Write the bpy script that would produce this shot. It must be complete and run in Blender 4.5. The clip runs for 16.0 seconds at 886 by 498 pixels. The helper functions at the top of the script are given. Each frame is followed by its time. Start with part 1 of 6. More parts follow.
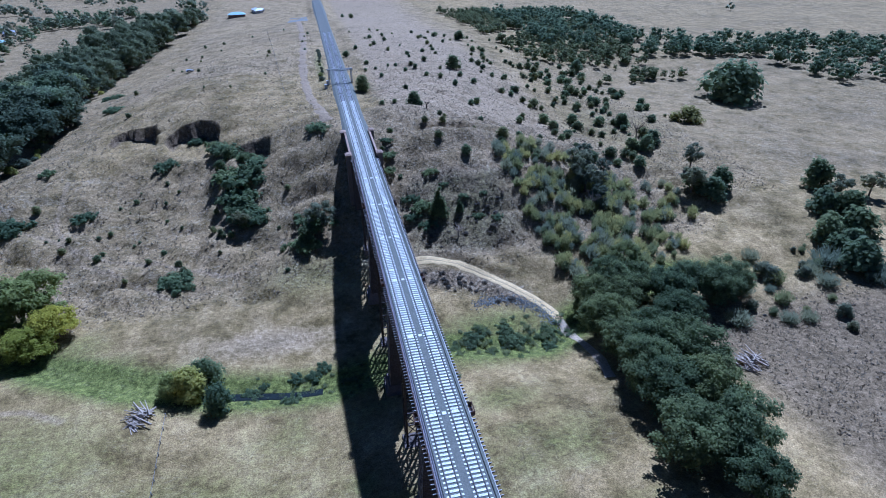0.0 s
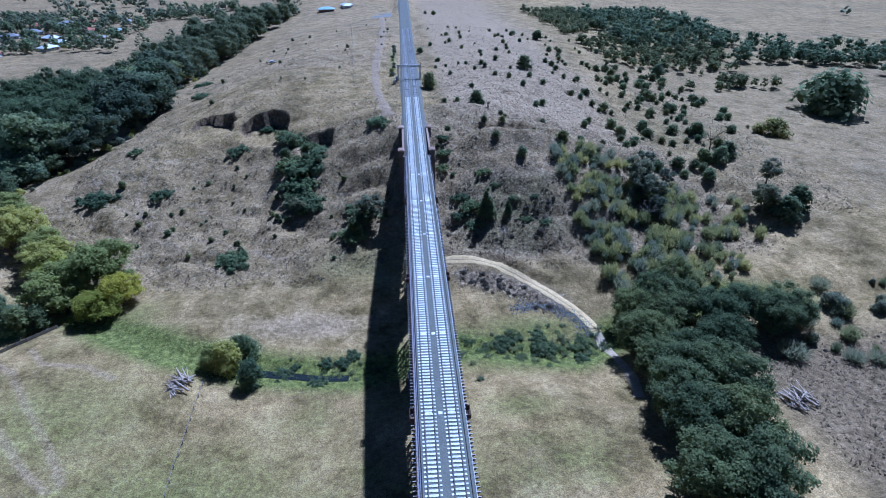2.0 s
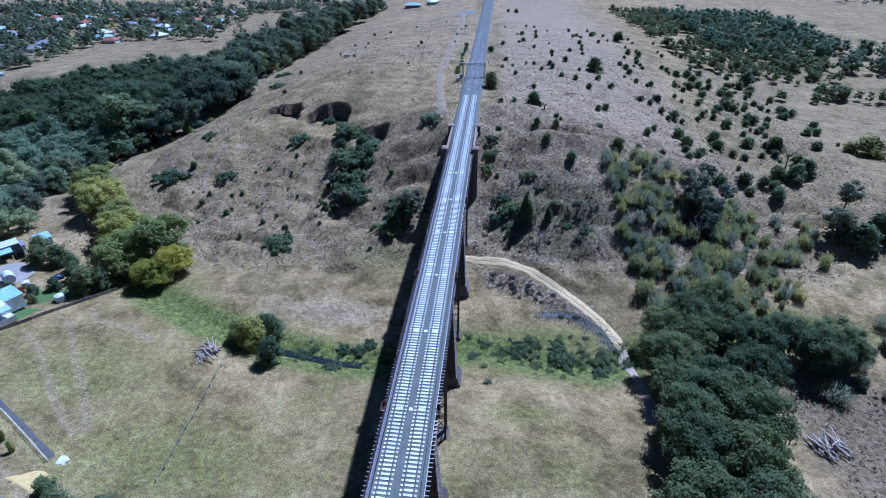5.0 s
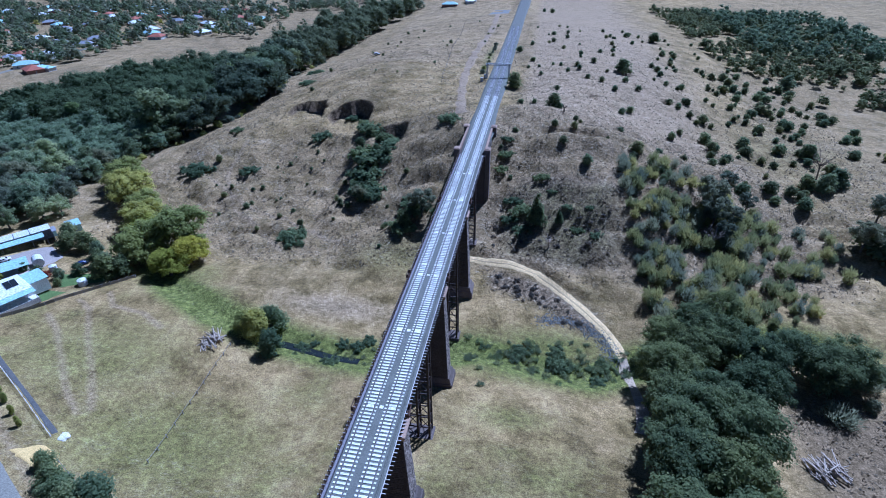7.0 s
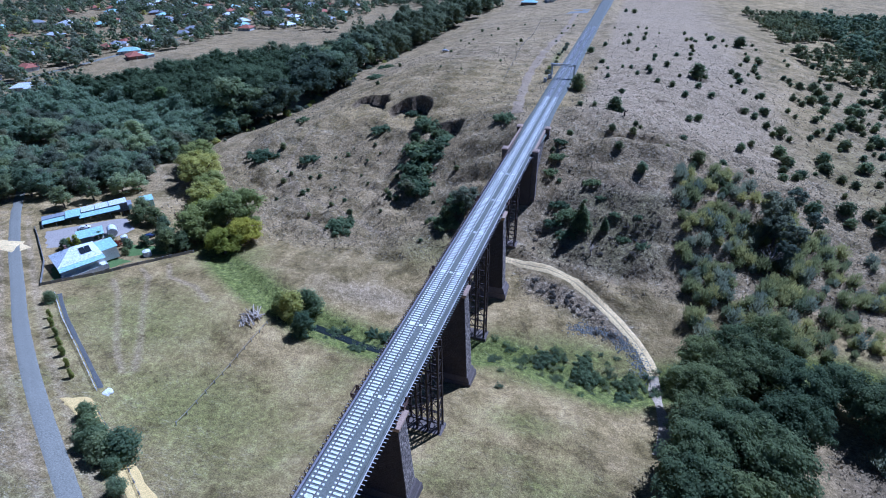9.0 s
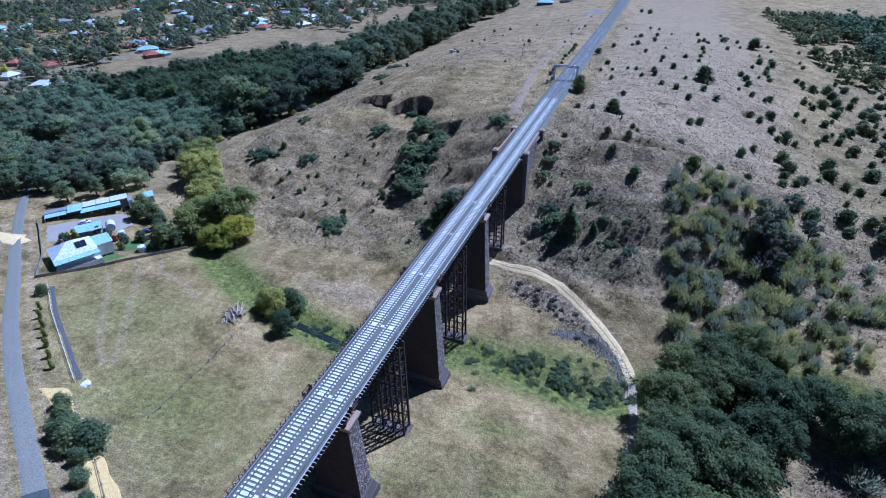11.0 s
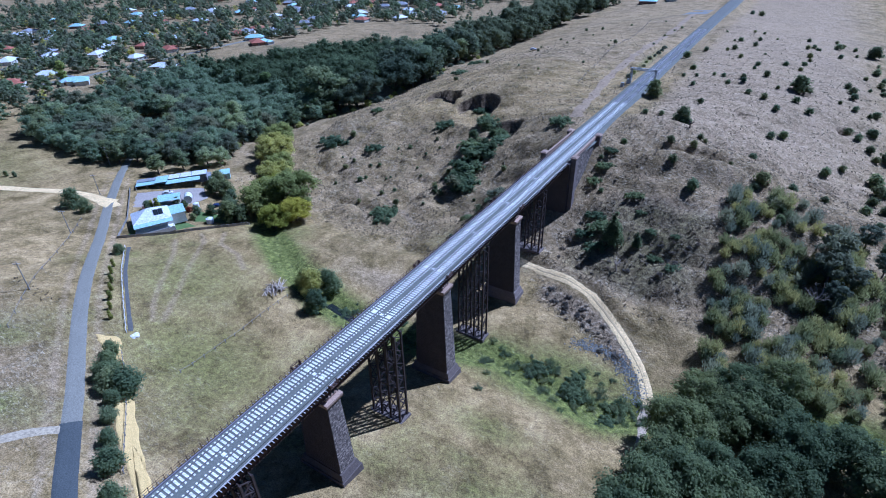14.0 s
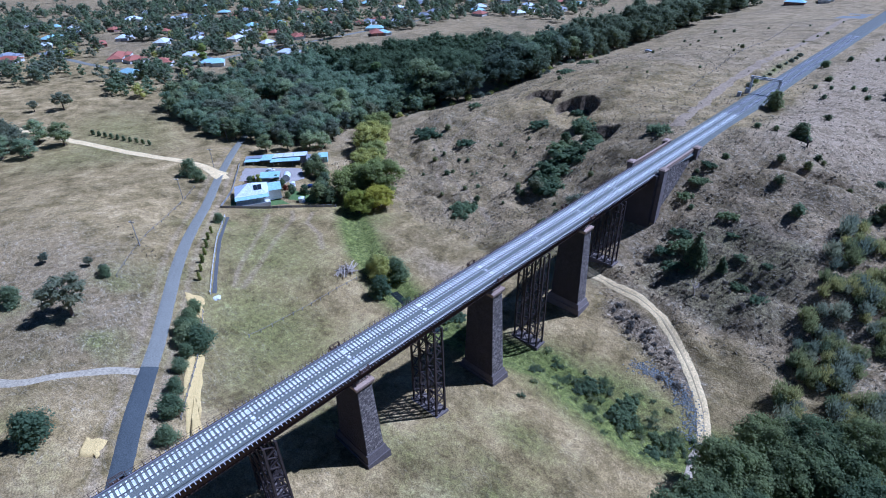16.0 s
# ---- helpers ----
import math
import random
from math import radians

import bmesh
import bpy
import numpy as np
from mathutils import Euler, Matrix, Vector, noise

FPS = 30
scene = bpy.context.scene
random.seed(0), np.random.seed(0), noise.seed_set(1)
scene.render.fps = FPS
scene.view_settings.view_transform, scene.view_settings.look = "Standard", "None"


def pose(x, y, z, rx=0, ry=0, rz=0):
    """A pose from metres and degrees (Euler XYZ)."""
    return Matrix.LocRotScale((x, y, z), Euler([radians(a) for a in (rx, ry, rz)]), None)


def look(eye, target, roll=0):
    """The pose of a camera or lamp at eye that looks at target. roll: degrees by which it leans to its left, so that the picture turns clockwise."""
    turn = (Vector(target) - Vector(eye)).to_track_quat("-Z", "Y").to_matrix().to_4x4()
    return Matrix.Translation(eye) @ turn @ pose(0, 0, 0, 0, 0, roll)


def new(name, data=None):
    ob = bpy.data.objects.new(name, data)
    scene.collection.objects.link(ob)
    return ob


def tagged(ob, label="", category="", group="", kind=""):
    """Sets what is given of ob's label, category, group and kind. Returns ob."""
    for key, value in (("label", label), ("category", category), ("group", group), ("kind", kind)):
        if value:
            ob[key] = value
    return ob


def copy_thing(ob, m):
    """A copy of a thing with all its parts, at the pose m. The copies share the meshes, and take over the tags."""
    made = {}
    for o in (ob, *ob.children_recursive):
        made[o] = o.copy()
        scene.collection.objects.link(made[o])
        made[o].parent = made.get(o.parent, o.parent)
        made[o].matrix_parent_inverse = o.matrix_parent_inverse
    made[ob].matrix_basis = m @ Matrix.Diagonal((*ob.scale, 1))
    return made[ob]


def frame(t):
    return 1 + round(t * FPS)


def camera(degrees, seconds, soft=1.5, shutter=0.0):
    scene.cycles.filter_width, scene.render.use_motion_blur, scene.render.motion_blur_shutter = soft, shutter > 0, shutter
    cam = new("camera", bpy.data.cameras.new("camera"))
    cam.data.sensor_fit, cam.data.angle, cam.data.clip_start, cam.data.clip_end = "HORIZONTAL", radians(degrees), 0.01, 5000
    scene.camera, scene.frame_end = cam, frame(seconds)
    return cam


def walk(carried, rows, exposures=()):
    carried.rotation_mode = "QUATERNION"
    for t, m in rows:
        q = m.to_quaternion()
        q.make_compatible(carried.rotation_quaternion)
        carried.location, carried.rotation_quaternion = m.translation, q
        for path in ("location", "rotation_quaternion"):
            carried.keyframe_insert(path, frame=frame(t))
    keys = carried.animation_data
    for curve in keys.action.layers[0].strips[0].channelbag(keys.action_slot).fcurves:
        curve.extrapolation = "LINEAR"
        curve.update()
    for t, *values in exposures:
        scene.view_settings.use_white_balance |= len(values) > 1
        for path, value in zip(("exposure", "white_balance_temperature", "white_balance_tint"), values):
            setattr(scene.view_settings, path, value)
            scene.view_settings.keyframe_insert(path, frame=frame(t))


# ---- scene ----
import collections

cam = camera(79.6, 16.0, 1.0)
PATH = [
    (0, (-13.817, -59.563, 101.697), (-13.428, -57.884, 100.683), -0.6),
    (0.5, (-11.137, -60.081, 101.837), (-10.809, -58.39, 100.821), -0.7),
    (1, (-8.607, -60.522, 101.928), (-8.347, -58.819, 100.911), -0.7),
    (1.5, (-6.114, -60.898, 102.0), (-5.927, -59.187, 100.982), -0.6),
    (2, (-3.482, -61.149, 102.142), (-3.364, -59.432, 101.123), -0.6),
    (2.5, (-0.825, -61.281, 102.174), (-0.759, -59.562, 101.154), -0.6),
    (3, (1.537, -61.376, 102.237), (1.567, -59.656, 101.217), -0.6),
    (3.5, (4.043, -61.475, 102.356), (4.019, -59.756, 101.334), -0.6),
    (4, (6.728, -61.559, 102.477), (6.645, -59.842, 101.454), -0.6),
    (6.5, (19.51, -60.426, 103.052), (19.238, -58.732, 102.025), -0.7),
    (7, (22.032, -60.097, 103.215), (21.726, -58.409, 102.188), -0.8),
    (7.5, (24.411, -59.728, 103.3), (24.077, -58.045, 102.272), -0.8),
    (8, (26.882, -59.398, 103.388), (26.484, -57.729, 102.359), -0.8),
    (8.5, (29.44, -58.825, 103.46), (28.97, -57.177, 102.43), -0.8),
    (9, (32.027, -58.002, 103.42), (31.474, -56.381, 102.388), -0.8),
    (11.5, (45.777, -52.861, 103.78), (45.138, -51.272, 102.747), -1.0),
    (12, (48.577, -52.075, 103.912), (47.906, -50.501, 102.878), -1.0),
    (12.5, (51.342, -51.109, 104.015), (50.614, -49.561, 102.979), -1.1),
    (13, (54.115, -50.054, 104.267), (53.329, -48.535, 103.229), -1.1),
    (13.5, (56.766, -48.892, 104.478), (55.92, -47.407, 103.438), -1.2),
    (14, (59.29, -47.524, 104.686), (58.377, -46.081, 103.645), -1.2),
    (14.5, (61.484, -46.08, 104.935), (60.485, -44.697, 103.891), -1.2),
    (15, (63.625, -44.29, 105.248), (62.535, -42.981, 104.199), -1.3),
    (15.5, (65.718, -42.375, 105.372), (64.562, -41.125, 104.322), -1.4),
    (16, (67.765, -40.481, 105.585), (66.56, -39.279, 104.534), -1.5),
]
walk(cam, [(t, look(eye, target, roll)) for t, eye, target, roll in PATH], ((0, 0.17, 4100, 21), (16, 0.15, 4200, 23)))

# ---- light: clear midday sky, high sun ahead and to the right ----
SUN = Vector((0.387, 0.67, 1.0)).normalized()
world = bpy.data.worlds.new("sky")
scene.world = world
world.use_nodes = True
wn = world.node_tree.nodes
sky = wn.new("ShaderNodeTexSky")
sky.sky_type, sky.sun_disc = "NISHITA", False
sky.air_density, sky.dust_density, sky.ozone_density = 1.0, 0.0, 8.0
sky.sun_elevation = math.asin(SUN.z)
sky.sun_rotation = math.atan2(SUN.x, SUN.y)
wn["Background"].inputs["Strength"].default_value = 0.027
world.node_tree.links.new(sky.outputs[0], wn["Background"].inputs["Color"])
lamp = bpy.data.lights.new("sun", "SUN")
lamp.energy, lamp.angle, lamp.color = 5.0, radians(0.53), (1.0, 0.955, 0.89)
sun = new("sun", lamp)
sun.rotation_mode = "QUATERNION"
sun.rotation_quaternion = SUN.to_track_quat("Z", "Y")
sun.location = (60, 100, 300)

# ---- materials ----
def material(name, base, rough=0.9, metal=0.0):
    """A node material; base is a colour. Returns (material, nodes, links, shader)."""
    m = bpy.data.materials.new(name)
    m.use_nodes = True
    n, l = m.node_tree.nodes, m.node_tree.links
    b = n["Principled BSDF"]
    b.inputs["Base Color"].default_value = (*base, 1)
    b.inputs["Roughness"].default_value = rough
    b.inputs["Metallic"].default_value = metal
    b.inputs["Specular IOR Level"].default_value = 0.25
    m.diffuse_color = (*base, 1)
    return m, n, l, b


def noise_node(n, l, scale, detail=4.0, rough=0.6, space="Object", stretch=None):
    c = n.new("ShaderNodeTexCoord")
    t = n.new("ShaderNodeTexNoise")
    t.inputs["Scale"].default_value, t.inputs["Detail"].default_value = scale, detail
    t.inputs["Roughness"].default_value = rough
    if stretch:
        mp = n.new("ShaderNodeMapping")
        mp.inputs["Scale"].default_value = stretch
        l.new(c.outputs[space], mp.inputs["Vector"])
        l.new(mp.outputs[0], t.inputs["Vector"])
    else:
        l.new(c.outputs[space], t.inputs["Vector"])
    return t


def ramp(n, l, src, stops):
    r = n.new("ShaderNodeValToRGB")
    e = r.color_ramp.elements
    while len(e) < len(stops):
        e.new(0.5)
    for k, (p, c) in zip(e, stops):
        k.position, k.color = p, (*c, 1) if len(c) == 3 else c
    l.new(src, r.inputs[0])
    return r


def mix(n, l, fac, a, b, blend="MIX"):
    """Mix of two colours; fac, a and b are sockets or values."""
    m = n.new("ShaderNodeMix")
    m.data_type, m.blend_type = "RGBA", blend
    for i, v in ((0, fac), (6, a), (7, b)):
        if isinstance(v, bpy.types.NodeSocket):
            l.new(v, m.inputs[i])
        elif i == 0:
            m.inputs[i].default_value = v
        else:
            m.inputs[i].default_value = (*v, 1)
    return m.outputs[2]


def maths(n, l, op, a, b=0.0):
    m = n.new("ShaderNodeMath")
    m.operation = op
    for i, v in ((0, a), (1, b)):
        if isinstance(v, bpy.types.NodeSocket):
            l.new(v, m.inputs[i])
        else:
            m.inputs[i].default_value = v
    return m.outputs[0]


def bump(n, l, b, height, strength=0.4, distance=0.1):
    k = n.new("ShaderNodeBump")
    k.inputs["Strength"].default_value, k.inputs["Distance"].default_value = strength, distance
    l.new(height, k.inputs["Height"])
    l.new(k.outputs[0], b.inputs["Normal"])


def simple(name, c0, c1, scale, rough=0.85, metal=0.0, bumps=0.3, fine=6.0, random_tint=0.0):
    """Two-tone material: broad variation and fine grain with a little relief."""
    m, n, l, b = material(name, c0, rough, metal)
    big, small = noise_node(n, l, scale), noise_node(n, l, scale * fine, 3.0)
    col = mix(n, l, big.outputs[0], c0, c1)
    g = ramp(n, l, small.outputs[0], [(0.3, (0.62, 0.62, 0.62)), (0.7, (1.25, 1.25, 1.25))])
    col = mix(n, l, 1.0, col, g.outputs[0], "MULTIPLY")
    if random_tint:
        o = n.new("ShaderNodeObjectInfo")
        r = ramp(n, l, o.outputs["Random"], [(0, (1 - random_tint,) * 3), (1, (1 + random_tint,) * 3)])
        col = mix(n, l, 1.0, col, r.outputs[0], "MULTIPLY")
    l.new(col, b.inputs["Base Color"])
    bump(n, l, b, small.outputs[0], bumps, 0.05)
    return m


def ground_material():
    m, n, l, b = material("dry_grassland", (0.3, 0.25, 0.18), 0.95)
    b.inputs["Specular IOR Level"].default_value = 0.1
    at = n.new("ShaderNodeAttribute")
    at.attribute_name = "cover"
    sep = n.new("ShaderNodeSeparateColor")
    l.new(at.outputs["Color"], sep.inputs[0])
    wide, mid = noise_node(n, l, 0.018, 5), noise_node(n, l, 0.11, 6, 0.65)
    fine, grain = noise_node(n, l, 0.7, 5, 0.7), noise_node(n, l, 3.2, 4, 0.7)
    dry = ramp(n, l, mid.outputs[0], [(0.36, (0.165, 0.126, 0.05)), (0.46, (0.28, 0.212, 0.092)), (0.55, (0.35, 0.262, 0.12)), (0.65, (0.48, 0.366, 0.178))]).outputs[0]
    tone = ramp(n, l, wide.outputs[0], [(0.33, (0.74, 0.73, 0.72)), (0.5, (1.0, 0.97, 0.92)), (0.67, (1.14, 1.1, 1.06))]).outputs[0]
    dry = mix(n, l, 1.0, dry, tone, "MULTIPLY")
    green = ramp(n, l, fine.outputs[0], [(0.3, (0.085, 0.1, 0.022)), (0.7, (0.215, 0.225, 0.055))]).outputs[0]
    bare = ramp(n, l, fine.outputs[0], [(0.3, (0.32, 0.243, 0.152)), (0.7, (0.44, 0.338, 0.22))]).outputs[0]
    scrub = ramp(n, l, fine.outputs[0], [(0.3, (0.125, 0.092, 0.052)), (0.7, (0.33, 0.246, 0.145))]).outputs[0]

    def patchy(channel, spread=0.5):
        t = maths(n, l, "ADD", sep.outputs[channel], maths(n, l, "MULTIPLY", maths(n, l, "SUBTRACT", mid.outputs[0], 0.5), spread))
        t2 = maths(n, l, "ADD", t, maths(n, l, "MULTIPLY", maths(n, l, "SUBTRACT", fine.outputs[0], 0.5), 0.45))
        k = n.new("ShaderNodeMapRange")
        k.inputs["From Min"].default_value, k.inputs["From Max"].default_value = 0.22, 0.72
        l.new(t2, k.inputs["Value"])
        return k.outputs[0]
    col = mix(n, l, patchy(1), dry, bare)
    col = mix(n, l, patchy(2), col, scrub)
    warp = noise_node(n, l, 0.09, 3)
    tc = n.new("ShaderNodeTexCoord")
    bent = n.new("ShaderNodeVectorMath")
    bent.operation = "MULTIPLY_ADD"
    l.new(warp.outputs["Color"], bent.inputs[0])
    bent.inputs[1].default_value = (9, 9, 9)
    l.new(tc.outputs["Object"], bent.inputs[2])
    broken = ramp(n, l, noise_node(n, l, 0.045, 3).outputs[0], [(0.45, (0.1, 0.1, 0.1)), (0.62, (0.9, 0.9, 0.9))]).outputs[0]
    for scale, width in ((0.06, 0.022), (0.15, 0.024)):
        vor = n.new("ShaderNodeTexVoronoi")
        vor.feature = "DISTANCE_TO_EDGE"
        vor.inputs["Scale"].default_value = scale
        l.new(bent.outputs[0], vor.inputs["Vector"])
        line = ramp(n, l, vor.outputs["Distance"], [(0.0, (1, 1, 1)), (width, (0, 0, 0))]).outputs[0]
        worn = maths(n, l, "MULTIPLY", line, maths(n, l, "MULTIPLY", sep.outputs[2], broken))
        col = mix(n, l, worn, col, (0.48, 0.41, 0.285))
    col = mix(n, l, patchy(0), col, green)
    open_soil = maths(n, l, "SUBTRACT", 1.0, maths(n, l, "MULTIPLY", patchy(1), 0.6))
    tangle = ramp(n, l, noise_node(n, l, 0.16, 4).outputs[0], [(0.38, (0.15, 0.15, 0.15)), (0.62, (1, 1, 1))]).outputs[0]
    rank = maths(n, l, "ADD", 0.22, maths(n, l, "MULTIPLY", sep.outputs[2], 1.4))
    tangle = maths(n, l, "MULTIPLY", maths(n, l, "MULTIPLY", tangle, open_soil), maths(n, l, "MINIMUM", rank, 1.0))
    for turn, seed in ((0.6, 0), (-0.5, 40), (1.7, 90)):
        mp = n.new("ShaderNodeMapping")
        mp.inputs["Rotation"].default_value = (0, 0, turn)
        mp.inputs["Location"].default_value = (seed, seed, 0)
        mp.inputs["Scale"].default_value = (0.75, 3.4, 1)
        l.new(bent.outputs[0], mp.inputs["Vector"])
        fib = n.new("ShaderNodeTexNoise")
        fib.inputs["Scale"].default_value, fib.inputs["Detail"].default_value = 0.8, 4
        l.new(mp.outputs[0], fib.inputs["Vector"])
        stem = ramp(n, l, fib.outputs[0], [(0.58, (0, 0, 0)), (0.68, (1, 1, 1))]).outputs[0]
        col = mix(n, l, maths(n, l, "MULTIPLY", stem, maths(n, l, "MULTIPLY", tangle, 0.55)), col, (0.52, 0.455, 0.32))
        gap = ramp(n, l, fib.outputs[0], [(0.32, (1, 1, 1)), (0.42, (0, 0, 0))]).outputs[0]
        col = mix(n, l, maths(n, l, "MULTIPLY", gap, maths(n, l, "MULTIPLY", tangle, 0.6)), col, (0.085, 0.072, 0.045))
    g = ramp(n, l, grain.outputs[0], [(0.36, (0.56, 0.55, 0.53)), (0.64, (1.42, 1.42, 1.42))]).outputs[0]
    f2 = ramp(n, l, fine.outputs[0], [(0.35, (0.66, 0.66, 0.66)), (0.65, (1.22, 1.22, 1.22))]).outputs[0]
    soil = ramp(n, l, fine.outputs[0], [(0.3, (0.112, 0.083, 0.048)), (0.7, (0.235, 0.175, 0.105))]).outputs[0]
    col = mix(n, l, at.outputs["Alpha"], col, soil)
    col = mix(n, l, 1.0, mix(n, l, 1.0, col, g, "MULTIPLY"), f2, "MULTIPLY")
    l.new(col, b.inputs["Base Color"])
    h = maths(n, l, "ADD", fine.outputs[0], maths(n, l, "MULTIPLY", grain.outputs[0], 0.35))
    bump(n, l, b, h, 0.9, 0.5)
    return m


def leaf_material(name, dark, light, scale=0.25, thin_share=0.64):
    """Foliage: tone drifts over the crown, each spray a little apart from the next."""
    m, n, l, b = material(name, dark, 0.8)
    geo = n.new("ShaderNodeNewGeometry")
    big, small = noise_node(n, l, scale, 3), noise_node(n, l, scale * 7, 3)
    o = n.new("ShaderNodeObjectInfo")
    f = maths(n, l, "ADD", maths(n, l, "MULTIPLY", geo.outputs["Random Per Island"], 0.42), maths(n, l, "MULTIPLY", maths(n, l, "SUBTRACT", big.outputs[0], 0.32), 1.1))
    f = maths(n, l, "ADD", f, maths(n, l, "MULTIPLY", maths(n, l, "SUBTRACT", small.outputs[0], 0.45), 0.7))
    col = mix(n, l, f, dark, light)
    r = ramp(n, l, o.outputs["Random"], [(0, (0.72, 0.78, 0.8)), (0.5, (1.0, 1.0, 0.95)), (1, (1.3, 1.2, 1.0))]).outputs[0]
    col = mix(n, l, 1.0, col, r, "MULTIPLY")
    l.new(col, b.inputs["Base Color"])
    b.inputs["Specular IOR Level"].default_value = 0.12
    bump(n, l, b, small.outputs[0], 0.6, 0.25)
    thin = n.new("ShaderNodeBsdfTranslucent")
    l.new(col, thin.inputs["Color"])
    both = n.new("ShaderNodeMixShader")
    both.inputs[0].default_value = thin_share
    l.new(b.outputs[0], both.inputs[1])
    l.new(thin.outputs[0], both.inputs[2])
    l.new(both.outputs[0], n["Material Output"].inputs["Surface"])
    return m


GROUND = ground_material()
# basalt, dark enough to hold the shade of the piers' long faces in its colour
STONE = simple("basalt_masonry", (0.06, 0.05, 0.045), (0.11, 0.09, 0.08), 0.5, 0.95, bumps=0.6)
STONE_BLOCK = simple("basalt_block", (0.12, 0.10, 0.088), (0.22, 0.18, 0.155), 0.9, 0.95, bumps=0.6, random_tint=0.3)
SANDSTONE = simple("weathered_sandstone", (0.30, 0.20, 0.14), (0.42, 0.32, 0.24), 0.8, 0.9, random_tint=0.15)
IRON = simple("dark_painted_iron", (0.035, 0.03, 0.03), (0.075, 0.055, 0.048), 0.6, 0.6, 0.2)
RUST = simple("rusted_iron", (0.075, 0.045, 0.032), (0.13, 0.08, 0.055), 0.8, 0.85, 0.1)
BALLAST = simple("grey_ballast", (0.118, 0.122, 0.102), (0.205, 0.208, 0.175), 0.35, 0.95, fine=16.0, bumps=1.0)
CONCRETE = simple("pale_concrete", (0.72, 0.72, 0.65), (0.85, 0.85, 0.78), 0.4, 0.8, random_tint=0.12)
STEEL = simple("worn_rail_steel", (0.24, 0.23, 0.22), (0.36, 0.35, 0.34), 0.3, 0.5, 0.4)
ASPHALT = simple("worn_asphalt", (0.185, 0.178, 0.142), (0.245, 0.236, 0.19), 0.12, 0.9, fine=30.0)
DIRT = simple("pale_dirt", (0.60, 0.43, 0.19), (0.88, 0.69, 0.36), 0.25, 0.95, fine=8.0)
RAIL_SIDE = simple("brown_rail_side", (0.11, 0.1, 0.09), (0.18, 0.165, 0.15), 0.5, 0.8)
BRACKET = simple("pale_grey_iron", (0.5, 0.48, 0.46), (0.68, 0.66, 0.63), 0.7, 0.7)
WALKWAY = simple("dull_grey_plate", (0.19, 0.18, 0.195), (0.27, 0.255, 0.265), 0.5, 0.7, 0.2)
BARK = simple("grey_brown_bark", (0.10, 0.08, 0.06), (0.22, 0.18, 0.14), 1.5, 0.95)


# ---- building helpers ----
def mesh_object(name, verts, faces, mat, parent=None, label="", smooth=False):
    me = bpy.data.meshes.new(name)
    me.from_pydata(verts, [], faces)
    me.materials.append(mat)
    if smooth:
        me.shade_smooth()
    ob = new(name, me)
    ob.parent = parent
    if label:
        ob["label"] = label
    return ob


def part(name, bm, mat, parent=None, label="", smooth=False):
    me = bpy.data.meshes.new(name)
    bmesh.ops.recalc_face_normals(bm, faces=bm.faces)
    bm.to_mesh(me)
    bm.free()
    me.materials.append(mat)
    if smooth:
        me.shade_smooth()
    ob = new(name, me)
    ob.parent = parent
    if label:
        ob["label"] = label
    return ob


def empty(name, m=None):
    ob = new(name)
    ob.empty_display_size = 0.5
    if m is not None:
        ob.matrix_basis = m
    return ob


def box(bm, x0, x1, y0, y1, z0, z1, top=(0, 0), bevel=0.0):
    """A box between the bounds; top: metres by which the top is drawn in on x and y."""
    tx, ty = top
    vs = [bm.verts.new(p) for p in ((x0, y0, z0), (x1, y0, z0), (x1, y1, z0), (x0, y1, z0), (x0 + tx, y0 + ty, z1), (x1 - tx, y0 + ty, z1), (x1 - tx, y1 - ty, z1), (x0 + tx, y1 - ty, z1))]
    fs = [bm.faces.new([vs[i] for i in f]) for f in ((3, 2, 1, 0), (4, 5, 6, 7), (0, 1, 5, 4), (1, 2, 6, 5), (2, 3, 7, 6), (3, 0, 4, 7))]
    if bevel:
        es = list({e for f in fs for e in f.edges})
        bmesh.ops.bevel(bm, geom=es, offset=bevel, segments=1, affect="EDGES")


def beam(bm, a, b, w, h=None):
    """A straight bar of width w and depth h from a to b."""
    a, b = Vector(a), Vector(b)
    h = h or w
    d = (b - a).normalized()
    side = d.cross(Vector((0, 0, 1)))
    if side.length < 1e-3:
        side = Vector((1, 0, 0))
    side.normalize()
    up = side.cross(d).normalized()
    vs = [bm.verts.new(p + side * (sx * w / 2) + up * (sy * h / 2)) for p in (a, b) for sx, sy in ((-1, -1), (1, -1), (1, 1), (-1, 1))]
    for f in ((0, 1, 2, 3), (7, 6, 5, 4), (0, 4, 5, 1), (1, 5, 6, 2), (2, 6, 7, 3), (3, 7, 4, 0)):
        bm.faces.new([vs[i] for i in f])


def smooth01(a, b, v):
    t = np.clip((v - a) / (b - a), 0, 1)
    return t * t * (3 - 2 * t)


def off_line(x, y, line):
    """Distance of points from a polyline."""
    best = np.full(np.broadcast(x, y).shape, 1e9)
    for (ax, ay), (bx, by) in zip(line, line[1:]):
        dx, dy = bx - ax, by - ay
        t = np.clip(((x - ax) * dx + (y - ay) * dy) / (dx * dx + dy * dy), 0, 1)
        best = np.minimum(best, np.hypot(x - ax - t * dx, y - ay - t * dy))
    return best


